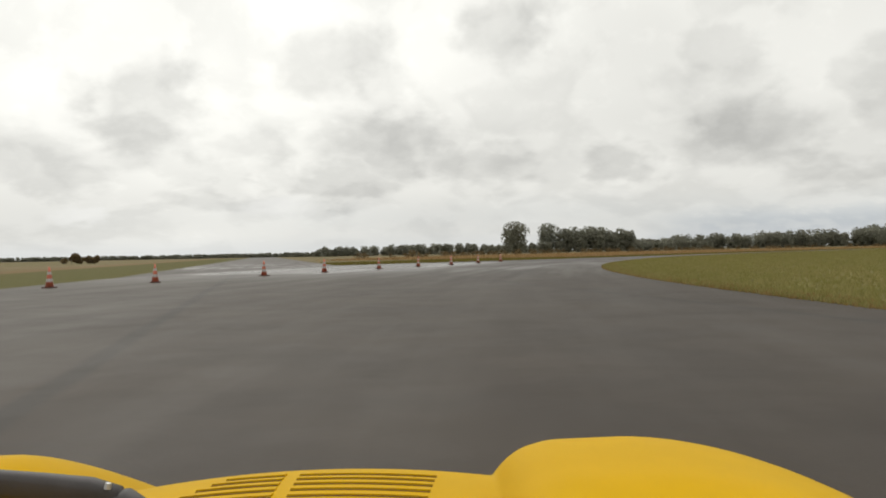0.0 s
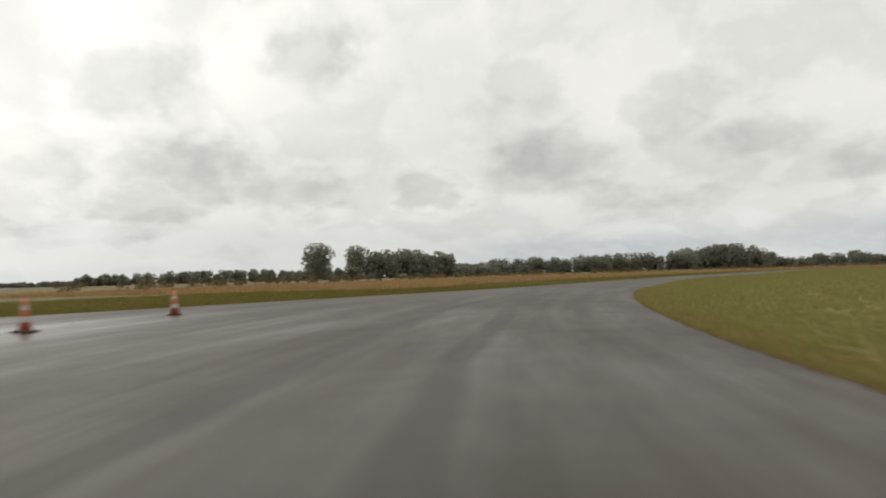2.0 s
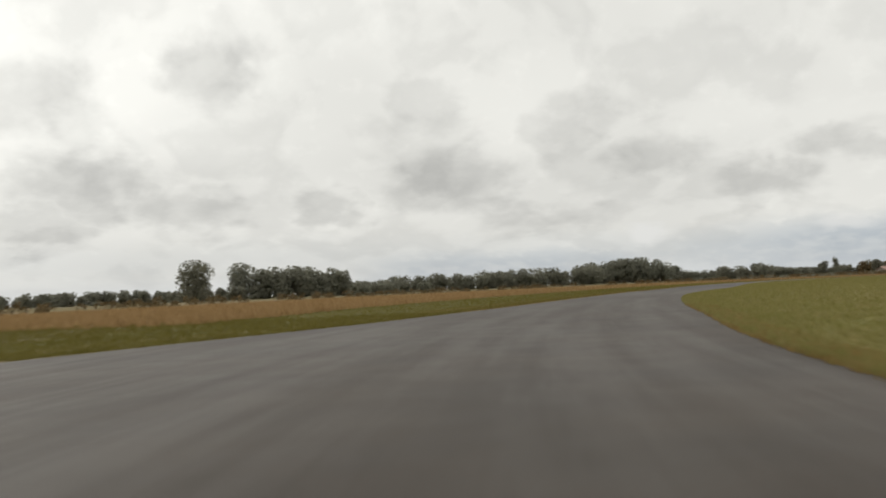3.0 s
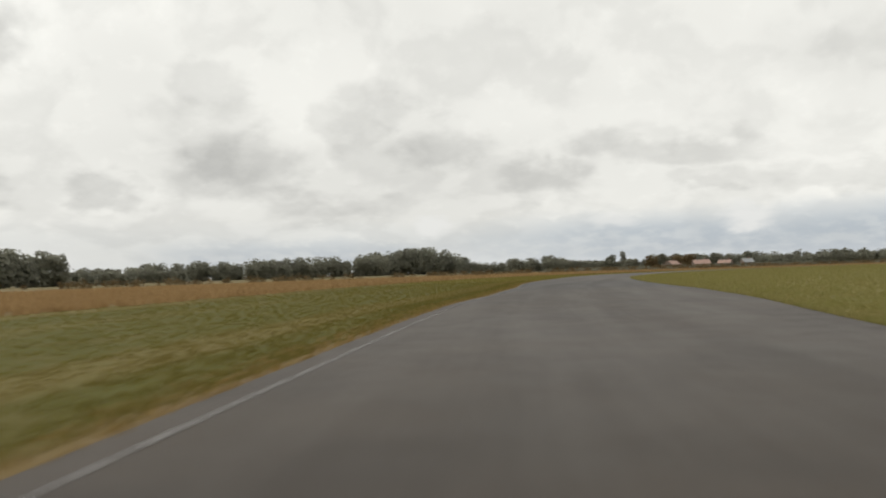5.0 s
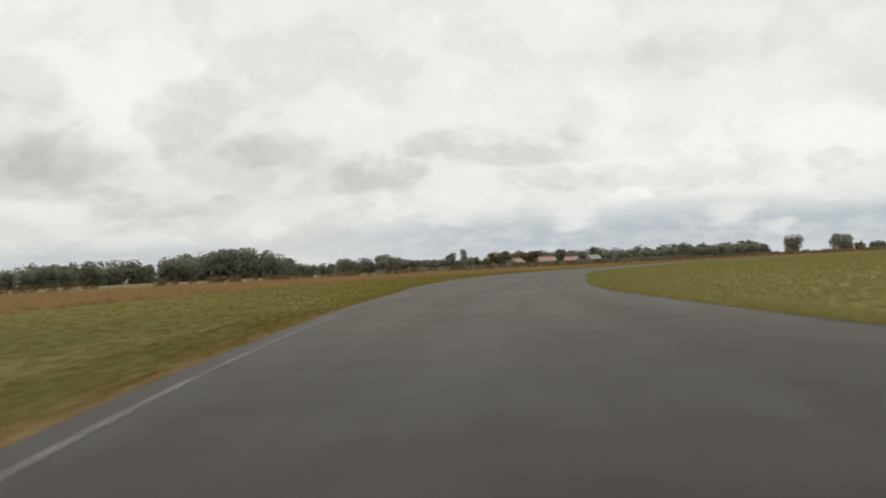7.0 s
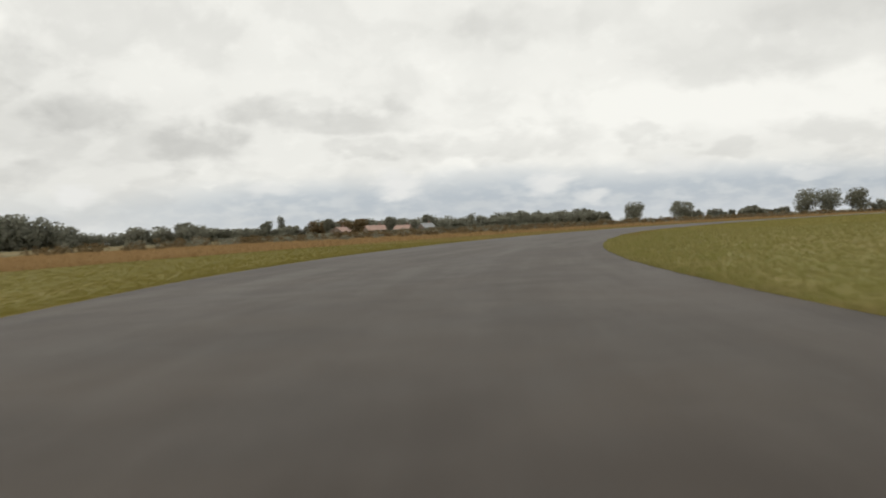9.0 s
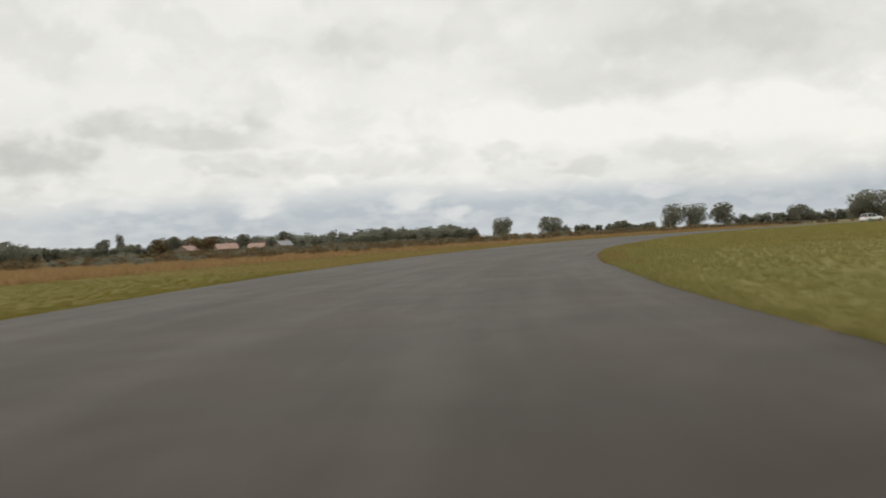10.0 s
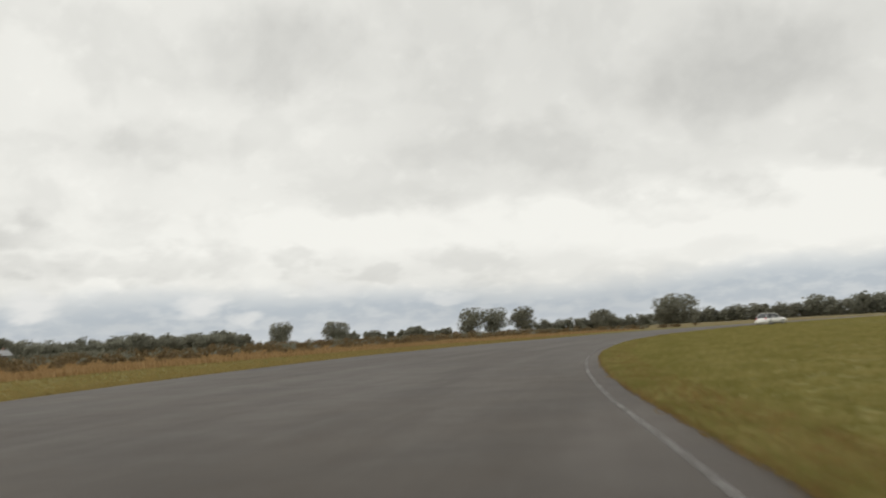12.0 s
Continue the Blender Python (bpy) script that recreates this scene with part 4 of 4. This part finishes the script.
def roadster():
    """The low open yellow sports car from which the ride starts: rounded wings, louvred front lid, wiper."""
    root = tagged(new("sports_car"), "low open yellow sports car with rounded wings and louvred bonnet", "car")
    root.matrix_basis = pose(-0.187, 0.0, -0.010, 0, -1.7, -2.0)

    def skin(x, y):
        ax = abs(x)
        fall = 0.5 * (y - 1.19 + math.sqrt((y - 1.19) ** 2 + 0.016))
        z = 0.722 + 0.028 * (1 - (ax / 0.3) ** 2 if ax < 0.3 else 0) - 0.34 * fall - 0.06 * fall * fall
        z -= 0.10 * max(0.0, 0.9 - y) * (1 if y > 0 else 0) * 0.4
        if x > 0:   # a steep shoulder rounded over into a flat top
            wing = 1 - (1 - min(max((ax - 0.243) / 0.095, 0.0), 1.0)) ** 2.6
        else:
            wing = bump_at(ax, 0.262, 1.40, 0.135)
        wing *= bump_at(y, 0.45, 2.3, 0.5)
        z += (0.055 if x > 0 else 0.066) * wing
        side = max(0.0, (ax - 0.40) / 0.46)
        z -= 0.215 * side ** 1.9
        rear = bump_at(ax, 0.36, 1.3, 0.2) * bump_at(y, -2.0, -0.75, 0.4)
        z += rear * 0.06
        pit = bump_at(ax, -0.66, 0.66, 0.10) * bump_at(y, -0.95, 0.72, 0.12)
        return z * (1 - pit) + 0.28 * pit

    xs = [-0.86 + 1.72 * i / 240 for i in range(241)]
    ys = [-1.9 + 4.0 * i / 120 for i in range(121)]
    smoothed(part("body", shell(bmesh.new(), xs, ys, skin, lambda y: 0.17), YELLOW, root))
    def ribbon(line, wide, lift, crosswise=False):
        """A thin band laid on the skin along a line of (x, y) places."""
        bm = bmesh.new()
        pairs = []
        for x, y in line:
            spots = [(x + d, y, h) if crosswise else (x, y + d, h) for d, h in ((-wide / 2, -0.001), (-wide / 2, lift), (wide / 2, lift), (wide / 2, -0.001))]
            pairs.append([bm.verts.new((u, v, skin(u, v) + h)) for u, v, h in spots])
        for a, b in zip(pairs, pairs[1:]):
            for k in range(3):
                bm.faces.new((a[k], a[k + 1], b[k + 1], b[k]))
        for end in (pairs[0][::-1], pairs[-1]):
            bm.faces.new(end)
        bmesh.ops.recalc_face_normals(bm, faces=bm.faces)
        return bm

    # louvres on the bonnet: raised lips, each slot's shade a dark strip laid on the skin
    for i in range(7):
        y = 0.945 + 0.031 * i
        for x0, x1 in ((-0.150 + 0.010 * i, -0.004 - 0.002 * i), (0.014 - 0.002 * i, 0.163 + 0.0015 * i)):
            line = [(x0 + (x1 - x0) * k / 10, y) for k in range(11)]
            lip = part("louvre", ribbon([(x, v + 0.0085) for x, v in line], 0.012, 0.0022), YELLOW, root)
            part("slot", ribbon(line, 0.0034, 0.0006), SLOT_SHADE, lip, "dark strip painted as the shade under the louvre lip")
    for x in (-0.76, 0.76):
        for y in (1.42, -1.28):
            wheel(root, x, y, 0.29, 0.19)
    # wiper parked low across the scuttle: a cast arm that swells towards its pivot, the blade under it
    def bar(stations):
        """A rounded bar through stations of (x, y, z, width, height)."""
        bm = bmesh.new()
        rings = []
        for x, y, z, w, h in stations:
            rings.append([bm.verts.new((x, y + 0.5 * w * math.copysign(abs(math.cos(a)) ** 0.6, math.cos(a)), z + 0.5 * h * math.copysign(abs(math.sin(a)) ** 0.6, math.sin(a))))
                          for a in (2 * math.pi * (k + 0.5) / 12 for k in range(12))])
        for p, q in zip(rings, rings[1:]):
            for k in range(12):
                bm.faces.new((p[k], p[(k + 1) % 12], q[(k + 1) % 12], q[k]))
        bm.faces.new(rings[0][::-1])
        bm.faces.new(rings[-1])
        bmesh.ops.recalc_face_normals(bm, faces=bm.faces)
        return bm

    arm = bar(((-0.45, 0.0, 0.002, 0.014, 0.018), (-0.30, 0.0, 0.003, 0.016, 0.020), (-0.14, 0.0, 0.001, 0.019, 0.024), (-0.05, 0.0, -0.002, 0.024, 0.030),
               (-0.005, 0.0, -0.005, 0.028, 0.034), (0.024, 0.0, -0.010, 0.030, 0.030)))
    wiper = smoothed(part("wiper", arm, WIPER_BLACK, root, "black wiper arm parked on the scuttle", at=pose(-0.165, 0.92, 0.781, 0, 8, 5)))
    smoothed(part("blade", bar(((-0.46, 0.014, -0.012, 0.010, 0.014), (-0.20, 0.014, -0.014, 0.010, 0.016), (-0.08, 0.014, -0.014, 0.008, 0.010))), RUBBER, wiper, "thin rubber wiper blade"))
    smoothed(part("pivot", bar(((0.010, 0.0, -0.016, 0.036, 0.030), (0.032, 0.0, -0.014, 0.040, 0.034), (0.050, 0.0, -0.020, 0.034, 0.026), (0.062, 0.0, -0.026, 0.020, 0.014))), WIPER_BLACK, wiper))
    part("nut", tube(bmesh.new(), 0.004, 0.003, 0.006, pose(0.014, -0.010, 0.008), 6), ALLOY, wiper, "small metal nut")
    for x in (-0.55, 0.55):
        part("headlight", box(bmesh.new(), (0.22, 0.10, 0.12), bevel=0.03), CLEAR_LAMP, root, at=pose(x, 2.04, 0.36))
    part("seat", box(bmesh.new(), (0.5, 0.5, 0.14), bevel=0.05), BLACK, root, at=pose(0.32, -0.35, 0.36))
    return root


def hatchback(x, y, turn, label):
    root = tagged(new("car"), label, "car")
    root.matrix_basis = pose(x, y, 0, 0, 0, turn)

    def skin(px, py):
        ax = abs(px)
        z = 0.86 + 0.06 * (1 - (py / 2.0) ** 2) - 0.10 * (ax / 0.84) ** 4 - 0.20 * max(0, (abs(py) - 1.7) / 0.3) ** 2
        return z
    xs = [-0.84 + 1.68 * i / 24 for i in range(25)]
    ys = [-2.0 + 4.0 * i / 40 for i in range(41)]
    smoothed(part("body", shell(bmesh.new(), xs, ys, skin, lambda v: 0.2), WHITE_PAINT, root))
    cab = bmesh.new()
    base = ((-0.78, -1.85, 0.84), (0.78, -1.85, 0.84), (0.78, 0.95, 0.86), (-0.78, 0.95, 0.86))
    roof = ((-0.60, -1.45, 1.42), (0.60, -1.45, 1.42), (0.60, 0.15, 1.43), (-0.60, 0.15, 1.43))
    lo, hi = [cab.verts.new(p) for p in base], [cab.verts.new(p) for p in roof]
    for k in range(4):
        cab.faces.new((lo[k], lo[(k + 1) % 4], hi[(k + 1) % 4], hi[k]))
    cab.faces.new(hi)
    bmesh.ops.recalc_face_normals(cab, faces=cab.faces)
    part("window", cab, GLAZING, root, "dark cabin glass")
    part("roof", box(bmesh.new(), (1.26, 1.66, 0.06), bevel=0.025), WHITE_PAINT, root, at=pose(0, -0.65, 1.44))
    for sx in (-1, 1):
        for py, lean in ((-1.62, 38), (-0.55, 0), (0.55, -55)):
            part("pillar", box(bmesh.new(), (0.05, 0.07, 0.66), bevel=0.012), WHITE_PAINT, root, at=pose(sx * 0.695, py, 1.14, lean * -0.8, -sx * 17, 0))
        part("taillight", box(bmesh.new(), (0.2, 0.08, 0.26), bevel=0.03), RED_LAMP, root, at=pose(sx * 0.68, -1.96, 0.78))
        part("headlight", box(bmesh.new(), (0.3, 0.1, 0.16), bevel=0.03), CLEAR_LAMP, root, at=pose(sx * 0.58, 1.93, 0.66))
        for py in (-1.25, 1.3):
            wheel(root, sx * 0.76, py, 0.31, 0.19)
        part("mirror", box(bmesh.new(), (0.20, 0.10, 0.13), bevel=0.035), WHITE_PAINT, root, at=pose(sx * 0.90, 0.62, 0.98))
        part("door_handle", box(bmesh.new(), (0.03, 0.18, 0.03), bevel=0.01), BLACK, root, "black door handle", at=pose(sx * 0.845, -0.45, 0.78))
        part("sill", box(bmesh.new(), (0.05, 2.1, 0.09), bevel=0.02), BLACK, root, "black sill strip", at=pose(sx * 0.815, 0.02, 0.25))
    for py in (-1.98, 1.98):
        part("bumper", box(bmesh.new(), (1.66, 0.16, 0.2), bevel=0.05), WHITE_PAINT, root, at=pose(0, py, 0.42))
        part("number_plate", box(bmesh.new(), (0.50, 0.02, 0.11), bevel=0.004), FRAME_WHITE, root, at=pose(0, math.copysign(2.068, py), 0.44))
    part("grille", box(bmesh.new(), (0.8, 0.05, 0.10), bevel=0.015), BLACK, root, "black grille", at=pose(0, 1.985, 0.62))
    return root


roadster()
hatchback(337, 257, -130, "small white hatchback on the wet asphalt round the bend")
